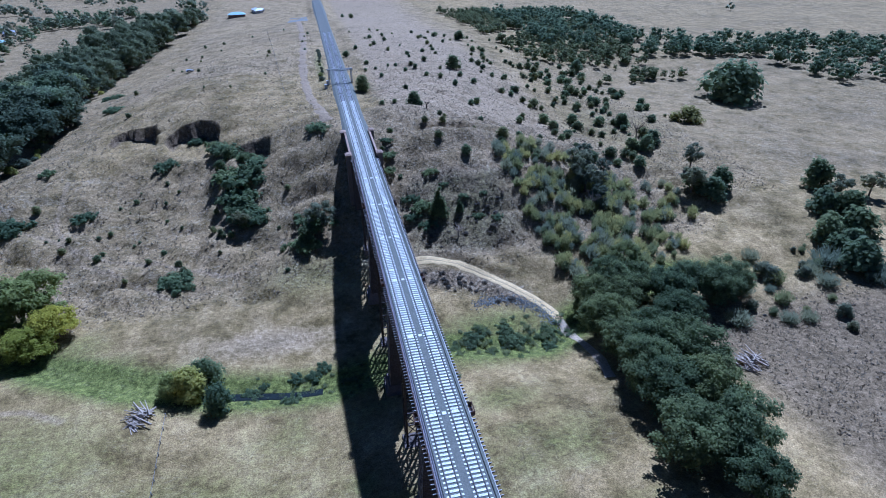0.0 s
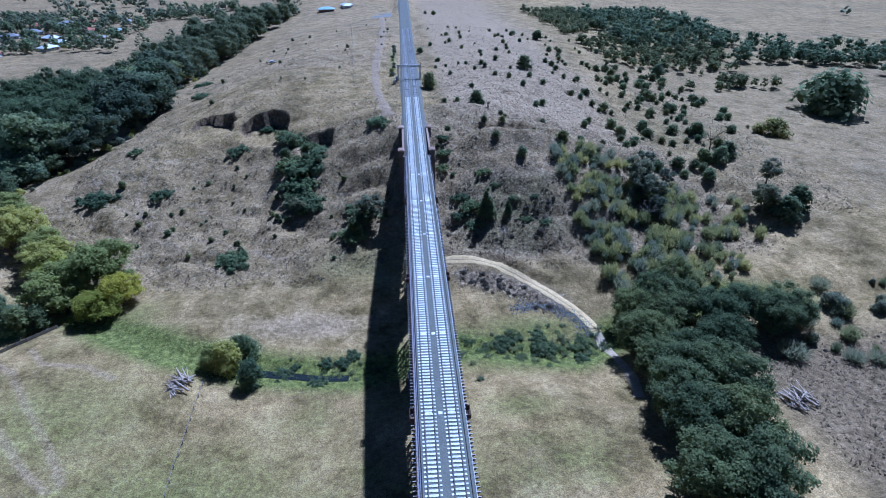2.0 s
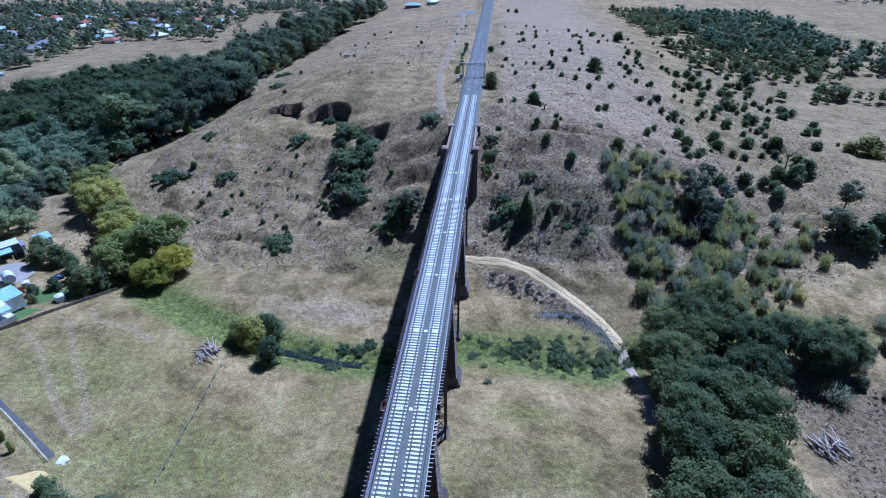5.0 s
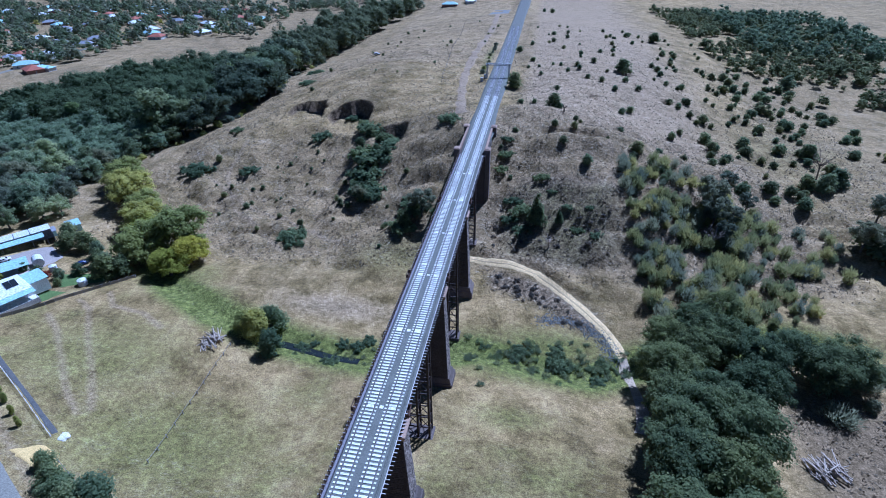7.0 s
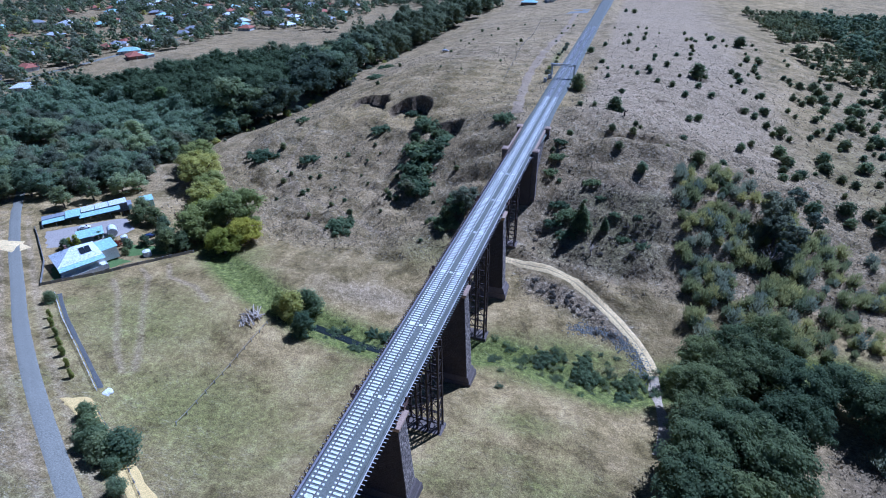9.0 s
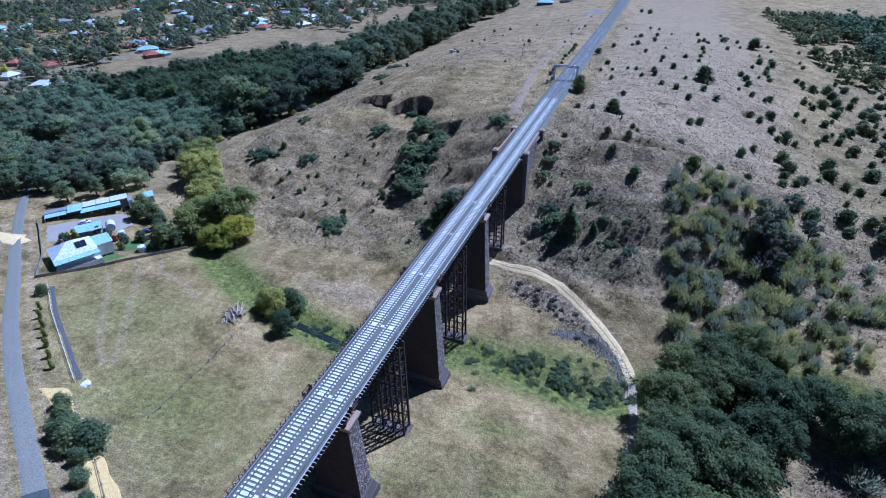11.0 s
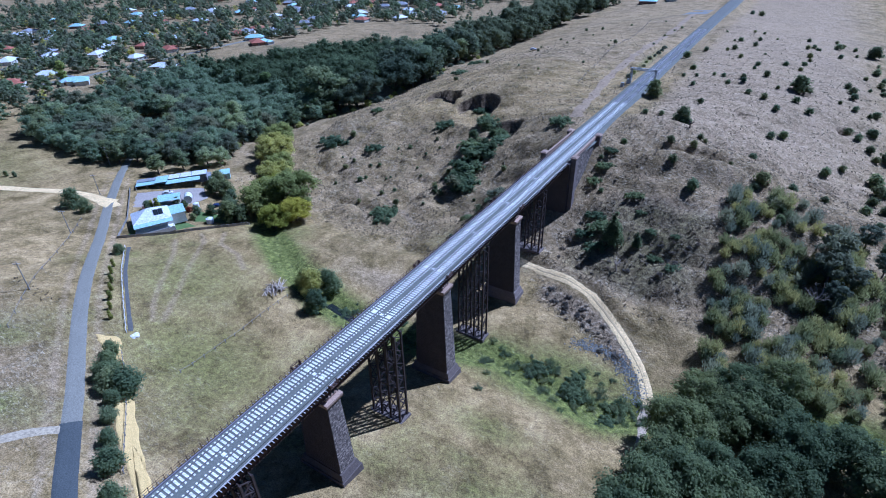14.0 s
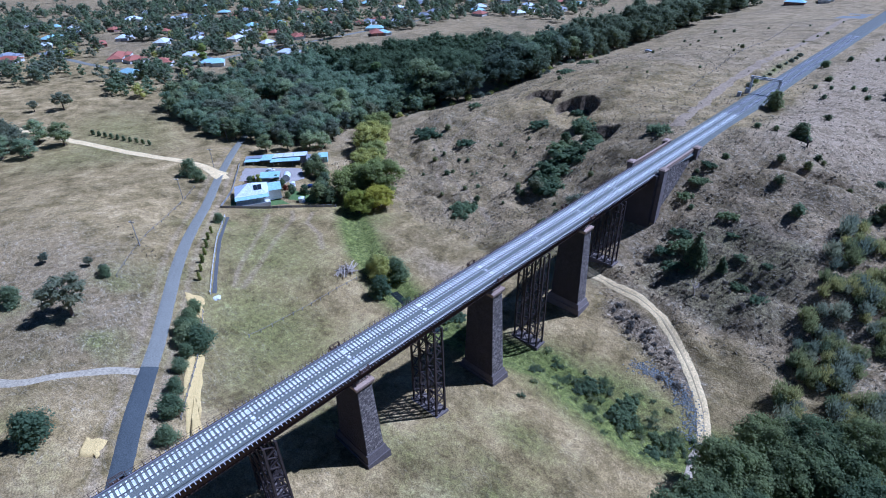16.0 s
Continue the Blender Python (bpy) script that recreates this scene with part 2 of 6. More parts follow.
# ---- lie of the land: x, y, spread and height of broad rises and hollows ----
DECK = 34.0
HILLS = (
    (-21, 738, 190, 25.4),
    (378, 605, 190, 2.7),
    (42, 325, 110, 25.9),
    (-343, -60, 110, 4.7),
    (-189, 633, 110, -6.7),
    (350, 171, 110, -3.1),
    (172, 304, 65, -11.7),
    (-192, 395, 65, -7.8),
    (-238, 168, 65, -9.3),
    (-10, 941, 65, 9.5),
    (-10, 486, 65, 8.5),
    (262, 486, 65, 4.3),
)
BANKS = (
    (6, 179, 38, 21.7),
    (6, 73, 38, -7.5),
    (-48, -60, 38, 13.8),
    (-101, 100, 38, -7.9),
    (-74, 233, 38, 13.6),
    (-154, -33, 38, 10.6),
    (112, 46, 38, -4.4),
    (-74, 312, 38, 8.8),
    (59, -60, 38, 4.3),
    (59, 259, 38, 6.1),
    (-50, 7, 24, -5.8),
    (67, 142, 24, 7.9),
    (50, 58, 24, -6.4),
    (118, 108, 24, -3.2),
    (-101, -10, 24, 3.7),
    (-134, 175, 24, 5.7),
    (0, 209, 24, -6.9),
    (-50, 125, 24, -3.7),
    (118, 209, 24, -3.6),
    (-34, 58, 24, -3.3),
    (-134, 41, 24, -1.8),
    (-84, 158, 24, -3.0),
    (17, -60, 24, 4.6),
    (-252, 142, 24, 5.1),
)

CREEK = ((-170, 150), (-140, 108), (-118, 86), (-93, 69), (-70, 57), (-45, 50), (-20, 47), (-4, 51), (11, 57), (26, 54), (42, 52), (58, 60), (75, 66), (100, 70), (140, 66), (220, 80))
TRACK = ((-6, 98), (2, 96.5), (13, 95.5), (25, 92.5), (36, 84.5), (44, 76), (49, 69), (52, 62), (53, 52), (54, 41), (52, 31))
ROAD = ((330, -150), (200, -118), (110, -90), (40, -66), (0, -50), (-27, -36.8), (-54, -22.6), (-78, -9.3), (-101, 4.6), (-130, 23), (-164, 46.2), (-192, 67), (-208, 80), (-240, 106))
PITS = ((-99, 202, 11, 11, 0.2), (-71, 191, 12, 13, 0.9), (-46, 168, 10, 10, 1.5), (75, 260, 8, 4.5, 0.1), (52, 214, 5, 3.5, 0.1), (92, 233, 6, 4, 0.1))


def lattice(x, y):
    """Smooth random heights between 0 and 1 over a unit lattice."""
    ix, iy = np.floor(x), np.floor(y)
    u, v = x - ix, y - iy
    u, v = u * u * (3 - 2 * u), v * v * (3 - 2 * v)

    def h(a, c):
        s = np.sin(a * 127.1 + c * 311.7) * 43758.5453
        return s - np.floor(s)
    return (h(ix, iy) * (1 - u) + h(ix + 1, iy) * u) * (1 - v) + (h(ix, iy + 1) * (1 - u) + h(ix + 1, iy + 1) * u) * v


def slumps(x, y):
    """Hummocks and small slips of a grazed, eroded slope."""
    wx, wy = x + 7 * lattice(x / 19, y / 19), y + 7 * lattice(x / 19 + 40, y / 19)
    return 2.9 * (np.abs(lattice(wx / 17, wy / 12) - 0.5) * 2 - 0.5) + 1.6 * (lattice(wx / 6.3, wy / 5.1) - 0.5) + 0.8 * (lattice(x / 2.7, y / 2.7) - 0.5)


def pit_reach(x, y, pit):
    """How far a point lies out from the middle of a slip (1 on its ragged rim), and how far toward its headwall."""
    cx, cy, rx, ry, _ = pit
    u, v = (x - cx) / rx, (y - cy) / ry
    edge = 0.16 * (lattice(x / 3.1 + 7, y / 3.1) - 0.5)
    return (np.abs(u) ** 3.2 + np.abs(v) ** 3.2) ** (1 / 3.2) + edge, v


def pit_share(x, y):
    k = 0 * x
    for pit in PITS:
        r, v = pit_reach(x, y, pit)
        k = np.maximum(k, smooth01(1.1, 1.0, r) * smooth01(0.7, 0.88, r) * smooth01(0.1, 0.5, v))
    return k


def land(x, y):
    """The broad lie of the land, with no small forms."""
    z = 7.0 + 0 * x
    for cx, cy, s, h in HILLS + BANKS:
        z = z + h * np.exp(-((x - cx) ** 2 + (y - cy) ** 2) / (2 * s * s))
    return z


def ground(x, y):
    """Height of the ground at x, y (numbers or arrays)."""
    x, y = np.asarray(x, float), np.asarray(y, float)
    z = land(x, y)
    z = z - 1.7 * np.exp(-(off_line(x, y, CREEK) / 4.5) ** 2)
    for pit in PITS:
        r, v = pit_reach(x, y, pit)
        floor = land(pit[0], pit[1] - pit[3]) + pit[4] * (v + 1)
        z = z + (np.minimum(z, floor) - z) * (1 - smooth01(0.93, 1.01, r))
    rough = np.sin(x * 0.21 + 1.7 * np.sin(y * 0.13)) * np.sin(y * 0.19 + 1.3 * np.sin(x * 0.11)) * 0.35
    rough = rough + 0.16 * np.sin(x * 0.63 + 2 * np.sin(y * 0.41)) * np.sin(y * 0.57 + 2 * np.sin(x * 0.37))
    steep = smooth01(60, 110, y) * (1 - smooth01(300, 420, y)) * (1 - smooth01(130, 180, np.abs(x)))
    z = z + rough * (0.3 + 0.5 * steep) + slumps(x, y) * (0.06 + 0.94 * steep * (1 - 0.7 * smooth01(165, 215, y)) * smooth01(3, 9, np.abs(x)))
    bed = smooth01(138, 158, y) * np.exp(-(x / 10.0) ** 4)
    z = z * (1 - bed) + (DECK - 0.75) * bed
    near = smooth01(-86, -112, y) * np.exp(-(x / 24.0) ** 4)
    bench = off_line(x, y, TRACK)
    z = z + 1.3 * np.exp(-((bench - 4.5) / 2.2) ** 2) * smooth01(0, 1, (x * 0.35 + y - 99) / 3 + 0.5) * smooth01(70, 84, y)
    return z * (1 - near) + (DECK - 0.75) * near


def gz(x, y):
    return float(ground(x, y))


def cover(x, y):
    """Green, bare and brown-scrub shares of the ground cover."""
    c = off_line(x, y, CREEK)
    green = 1.0 * np.exp(-(c / 8.5) ** 2) * smooth01(150, 90, np.abs(x))
    for gx, gy, sx, sy, k in ((-92, 30, 40, 28, 0.5), (20, 8, 16, 9, 0.4), (-30, 28, 16, 8, 0.38), (-240, 20, 40, 60, 0.4), (-80, 64, 14, 9, 0.68), (-92, 76, 16, 14, 0.5), (22, 30, 14, 7, 0.5), (-20, 96, 30, 16, 0.4), (-128, 98, 14, 16, 0.55), (-36, 24, 30, 16, 0.32), (-38, -4, 30, 18, 0.42), (24, 52, 26, 9, 0.75), (32, 63, 24, 9, 0.66), (12, 62, 14, 8, 0.5), (-270, 40, 60, 40, 0.4), (-300, 262, 30, 22, 0.6), (140, 200, 60, 60, 0.28), (-10, 290, 4, 60, 0.5), (-55, 8, 42, 24, 0.55)):
        green = np.maximum(green, k * np.exp(-(((x - gx) / sx) ** 2 + ((y - gy) / sy) ** 2)))
    flats = (1 - smooth01(62, 84, y)) * (1 - smooth01(70, 84, x)) * smooth01(-150, -120, x)
    green = np.maximum(green, flats * (0.1 + 0.5 * lattice(x / 23 + 3, y / 15) * lattice(x / 7, y / 6 + 5)))
    bare = 0.52 * np.exp(-(((x + 36) / 27) ** 2 + ((y - 69) / 9) ** 2))
    hilltop = smooth01(4, 22, x) * (1 - smooth01(80, 150, x)) * smooth01(150, 185, y)
    bare = np.maximum(bare, 0.55 * hilltop)
    bare = np.maximum(bare, 0.35 * smooth01(230, 280, y) * (1 - smooth01(110, 150, np.abs(x))))
    bare = np.maximum(bare, 0.2 * np.exp(-(off_line(x, y, ((52, 34), (46, 27), (36, 20), (20, 6), (8, -12))) / 4) ** 2))
    for line in (((-120, 46), (-110, 39), (-98, 28), (-85, 15.6), (-78, 10.4)), ((-118, 56), (-110, 51), (-98, 37), (-85, 23.5), (-76, 12.3)), ((-134, 152), (-106, 134), (-78, 120), (-48, 105)), ((-112, 62), (-104, 54), (-92, 52), (-82, 46)), ((-120, 178), (-118, 150), (-104, 128), (-84, 112), (-70, 100)), ((52, 128), (53, 150), (50, 175), (58, 205), (72, 236), (95, 262)), ((80, 190), (98, 214), (104, 250), (98, 300))):
        bare = np.maximum(bare, 0.5 * np.exp(-(off_line(x, y, line) / 1.5) ** 2))
    bare = np.maximum(bare, 0.45 * np.exp(-((off_line(x, y, ROAD) - 4.2) / 1.6) ** 2))
    scrub = (0.5 - 0.1 * (x < 0)) * smooth01(80, 100, y) * (1 - smooth01(170, 205, y)) * (1 - smooth01(110, 150, np.abs(x)))
    scrub = np.maximum(scrub, 0.9 * np.exp(-(off_line(x, y, ((14, 88), (26, 85), (36, 80), (42, 75))) / 5) ** 2))
    scrub = np.maximum(scrub, 0.3 * smooth01(78, 92, x) * (1 - smooth01(40, 62, y)))
    scrub = np.maximum(scrub, 0.5 * np.exp(-(((x + 100) / 70) ** 2 + ((y + 30) / 30) ** 2)))
    scrub = np.maximum(scrub, 0.4 * smooth01(-60, -150, x) * smooth01(70, 120, y))
    scrub = np.maximum(scrub, 0.3 * smooth01(150, 260, x) * smooth01(120, 200, y))
    scrub = np.maximum(scrub, 0.25 * smooth01(150, 200, y) * (1 - smooth01(150, 220, np.abs(x))))
    scrub = np.maximum(scrub, 0.36 * smooth01(100, 150, x) * smooth01(90, 130, y) * (1 - smooth01(330, 420, y)))
    scrub = np.maximum(scrub, 0.85 * np.exp(-(((x - 34) / 24) ** 4 + ((y - 116) / 24) ** 4)))
    green = np.maximum(green, 0.44 * np.exp(-(((x - 34) / 24) ** 4 + ((y - 114) / 20) ** 4)))
    green = green * (1 - 0.9 * smooth01(0.3, 0.75, bare))
    return green, bare, scrub


def axis(lo, hi, step, far):
    """Grid lines: even between lo and hi, then ever wider out to far."""
    mid = list(np.arange(lo, hi + 0.01, step))
    out, d = [], step
    v = hi
    while v < far:
        d *= 1.13
        v += d
        out.append(v)
    low, d, v = [], step, lo
    while v > -far:
        d *= 1.13
        v -= d
        low.append(v)
    return np.array(low[::-1] + mid + out)


def build_ground():
    xs, ys = axis(-170, 180, 1.1, 4500), axis(-60, 290, 1.1, 4500)
    gx, gy = np.meshgrid(xs, ys)
    z = ground(gx, gy)
    nx, ny = len(xs), len(ys)
    verts = np.stack([gx, gy, z], -1).reshape(-1, 3)
    i = np.arange(nx * ny).reshape(ny, nx)
    faces = np.stack([i[:-1, :-1], i[:-1, 1:], i[1:, 1:], i[1:, :-1]], -1).reshape(-1, 4)
    me = bpy.data.meshes.new("ground")
    me.vertices.add(len(verts))
    me.vertices.foreach_set("co", verts.ravel())
    me.loops.add(faces.size)
    me.loops.foreach_set("vertex_index", faces.ravel().astype(np.int32))
    me.polygons.add(len(faces))
    me.polygons.foreach_set("loop_start", np.arange(0, faces.size, 4, dtype=np.int32))
    me.update(calc_edges=True)
    me.shade_smooth()
    g, b, s = cover(gx, gy)
    soil = np.maximum(pit_share(gx, gy), 0.75 * smooth01(76, 92, gx) * (1 - smooth01(36, 58, gy)) * smooth01(250, 160, gx))
    soil = np.maximum(soil, 0.36 * np.exp(-(((gx - 36) / 22) ** 4 + ((gy - 112) / 20) ** 4)))
    col = np.stack([g, b, s, soil], -1).reshape(-1, 4)
    a = me.color_attributes.new("cover", "FLOAT_COLOR", "POINT")
    a.data.foreach_set("color", col.ravel())
    me.materials.append(GROUND)
    return tagged(new("ground", me), "dry grassy valley and hillside with green creek flats", "ground", kind="structure")


build_ground()


def ribbon(name, line, width, mat, lift, label, category, step=2.0, wobble=0.0):
    """A strip laid over the ground along a polyline."""
    pts = [Vector((*p, 0)) for p in line]
    path = []
    for k in range(len(pts) - 1):
        p0, p1, p2, p3 = pts[max(k - 1, 0)], pts[k], pts[k + 1], pts[min(k + 2, len(pts) - 1)]
        m = max(2, int((p2 - p1).length / step))
        for j in range(m):
            t = j / m
            path.append(0.5 * ((2 * p1) + (p2 - p0) * t + (2 * p0 - 5 * p1 + 4 * p2 - p3) * t * t + (3 * p1 - p0 - 3 * p2 + p3) * t ** 3))
    path.append(pts[-1])
    vs, fs, cols = [], [], 7
    for k, p in enumerate(path):
        d = (path[min(k + 1, len(path) - 1)] - path[max(k - 1, 0)]).normalized()
        side = Vector((-d.y, d.x, 0))
        w = width * (1 + wobble * (noise.noise(Vector((k * 0.31, width, 0)))))
        for c in range(cols):
            q = p + side * ((c / (cols - 1) - 0.5) * w)
            vs.append((q.x, q.y, gz(q.x, q.y) + (lift if 0 < c < cols - 1 else -0.15)))
    for k in range(len(path) - 1):
        for c in range(cols - 1):
            a = k * cols + c
            fs.append((a, a + 1, a + cols + 1, a + cols))
    return tagged(mesh_object(name, vs, fs, mat, smooth=True), label, category, kind="structure")


ribbon("road", ROAD, 4.4, ASPHALT, 0.14, "straight grey asphalt country road with gravel verges", "road")
ribbon("faint_track", TRACK[7:], 3.4, simple("brown_worn_track", (0.38, 0.30, 0.20), (0.52, 0.42, 0.29), 0.4, 0.95), 0.07, "faint brown track across the creek flat", "track", wobble=0.6)
ribbon("dirt_track", TRACK[:8], 3.5, DIRT, 0.12, "pale sandy dirt track winding under the viaduct", "track", wobble=0.4)

ribbon("track_crown", TRACK[:8], 0.6, simple("trodden_earth", (0.42, 0.31, 0.15), (0.56, 0.43, 0.23), 0.8, 0.95), 0.16, "browner crown between the wheel ruts", "track", wobble=1.2)


# ---- railway viaduct ----
STEP = 20.4
FIRST = 0.6


def stone_face(bm, origin, along, up_to, width, height, lean, rng, course=0.38):
    """Rough blocks laid in courses over a wall face: each block a shallow pillow of its own."""
    o, a = Vector(origin), Vector(along)
    n = a.cross(Vector((0, 0, 1)))
    rows = max(1, int(height / course))
    ch = height / rows
    for r in range(rows):
        z0, z1 = r * ch + 0.03, (r + 1) * ch - 0.03
        f = r / rows
        w0 = width * (1 - f) + up_to * f
        x = -w0 / 2
        while x < w0 / 2 - 0.1:
            w = min(rng.uniform(0.42, 0.85), w0 / 2 - x)
            if w0 / 2 - x - w < 0.25:
                w = w0 / 2 - x
            d = rng.uniform(0.03, 0.11)
            pts = []
            for z, dd, k in ((z0, -0.05, 0), (z1, -0.05, 0), (z0, d, 0.05), (z1, d, 0.05)):
                zz = z + (k if z == z0 else -k)
                for xx in (x + 0.03 + k, x + w - 0.03 - k):
                    pts.append(bm.verts.new(o + a * xx + Vector((0, 0, zz)) + n * (dd - lean * (zz / height))))
            for q in ((4, 5, 7, 6), (0, 1, 5, 4), (1, 3, 7, 5), (3, 2, 6, 7), (2, 0, 4, 6)):
                bm.faces.new([pts[i] for i in q])
            x += w


def island_stone():
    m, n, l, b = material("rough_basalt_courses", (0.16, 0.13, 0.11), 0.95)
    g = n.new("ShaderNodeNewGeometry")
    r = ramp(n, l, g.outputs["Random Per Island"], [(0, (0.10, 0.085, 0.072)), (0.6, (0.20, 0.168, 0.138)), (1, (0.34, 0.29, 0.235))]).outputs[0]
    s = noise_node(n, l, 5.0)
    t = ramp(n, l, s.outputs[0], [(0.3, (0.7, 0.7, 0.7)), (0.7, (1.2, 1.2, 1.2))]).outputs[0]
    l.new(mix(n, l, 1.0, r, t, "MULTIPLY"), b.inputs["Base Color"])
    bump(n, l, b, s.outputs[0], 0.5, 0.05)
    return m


# paler than STONE: the sunlit tone of the end faces is in the colour
COURSES = island_stone()


def pier(via, y, rng):
    zb = min(gz(x, y + d) for x in (-6, 0, 6) for d in (-3, 3)) - 0.8
    zt = DECK - 5.2
    h = zt - zb
    shaft = bmesh.new()
    box(shaft, -5.0, 5.0, y - 2.35, y + 2.35, zb, zt, (1.15, 0.6))
    p = part("pier", shaft, STONE, via, "battered dark basalt masonry pier")
    bm = bmesh.new()
    box(bm, -6.2, 6.2, y - 3.2, y + 3.2, zb - 0.5, zb + 3.0, (0.25, 0.2))
    box(bm, -5.7, 5.7, y - 2.8, y + 2.8, zb + 3.0, zb + 4.6, (0.5, 0.35))
    part("plinth", bm, STONE_BLOCK, p, "stepped bluestone plinth")
    bm = bmesh.new()
    box(bm, -4.25, 4.25, y - 2.15, y + 2.15, zt, zt + 0.5, (-0.15, -0.12))
    box(bm, -4.4, 4.4, y - 2.3, y + 2.3, zt + 0.5, zt + 0.95, bevel=0.06)
    part("capstone", bm, SANDSTONE, p, "weathered tan capstone")
    for x in (-2.9, 2.9):
        bm = bmesh.new()
        box(bm, x - 0.6, x + 0.6, y - 1.5, y + 1.5, zt + 0.95, DECK - 3.75, bevel=0.04)
        part("bearing_block", bm, SANDSTONE, p)
    bm = bmesh.new()
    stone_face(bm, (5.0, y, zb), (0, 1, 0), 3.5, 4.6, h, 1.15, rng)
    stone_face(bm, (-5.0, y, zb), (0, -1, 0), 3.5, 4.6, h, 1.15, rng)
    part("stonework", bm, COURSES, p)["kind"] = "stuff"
    bm = bmesh.new()
    # long faces: darker stone than the ends, shade put into the colour
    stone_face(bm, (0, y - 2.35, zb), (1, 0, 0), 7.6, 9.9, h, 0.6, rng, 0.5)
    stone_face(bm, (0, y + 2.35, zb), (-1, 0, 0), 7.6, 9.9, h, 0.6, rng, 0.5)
    part("shade_dark_stonework", bm, STONE, p)["kind"] = "stuff"


def trestle(via, y):
    zb = max(gz(0, y), min(gz(x, y) for x in (-4, 4))) - 0.1
    zt = DECK - 3.7
    rows = 7
    frames = (-3.9, -1.3, 1.3, 3.9)
    zs = [zb + (zt - zb) * k / rows for k in range(rows + 1)]

    def spread(z):
        return 1.45 - 0.3 * (z - zb) / (zt - zb)
    bm = bmesh.new()
    low = min(gz(x, y + d) for x in (-4.6, 4.6) for d in (-2, 2)) - 0.6
    box(bm, -4.7, 4.7, y - 2.1, y + 2.1, low, zb + 0.5, (0.1, 0.1), 0.05)
    t = part("trestle", bm, STONE_BLOCK, via, "riveted dark iron lattice trestle on a bluestone footing")
    for z in zs[1:]:
        for s in (-1, 1):
            ring = bmesh.new()
            beam(ring, (frames[0], y + s * spread(z), z - 0.1), (frames[-1], y + s * spread(z), z - 0.1), 0.2, 0.28)
            part("strut", ring, IRON, t)
    for x in frames:
        for s in (-1, 1):
            bm = bmesh.new()
            beam(bm, (x, y + s * spread(zb), zb), (x, y + s * spread(zt), zt), 0.44, 0.40)
            beam(bm, (x, y + s * spread(zb), zb + 0.5), (x, y + s * spread(zb), zb + 0.75), 0.6, 0.5)
            part("leg", bm, IRON, t)
        for k in range(rows):
            for j in range(2):
                bm = bmesh.new()
                za, zc = zs[k] + (zs[k + 1] - zs[k]) * j / 2, zs[k] + (zs[k + 1] - zs[k]) * (j + 1) / 2
                s = 1 if j else -1
                beam(bm, (x, y + s * spread(za), za), (x, y - s * spread(zc), zc), 0.26, 0.16)
                part("lacing_bar", bm, IRON, t)
    for s in (-1, 1):
        for k in range(0, rows, 1):
            bm = bmesh.new()
            for i in range(3):
                if (i + k) % 2 == 0:
                    beam(bm, (frames[i], y + s * spread(zs[k]), zs[k] + 0.1), (frames[i + 1], y + s * spread(zs[k + 1]), zs[k + 1] - 0.2), 0.14, 0.14)
                else:
                    beam(bm, (frames[i + 1], y + s * spread(zs[k]), zs[k] + 0.1), (frames[i], y + s * spread(zs[k + 1]), zs[k + 1] - 0.2), 0.14, 0.14)
            part("cross_brace", bm, IRON, t)


def shared(name, mesh, parent, m):
    ob = new(name, mesh)
    ob.parent = parent
    ob.matrix_basis = m
    return ob


Y0, Y1 = -84.0, 121.0


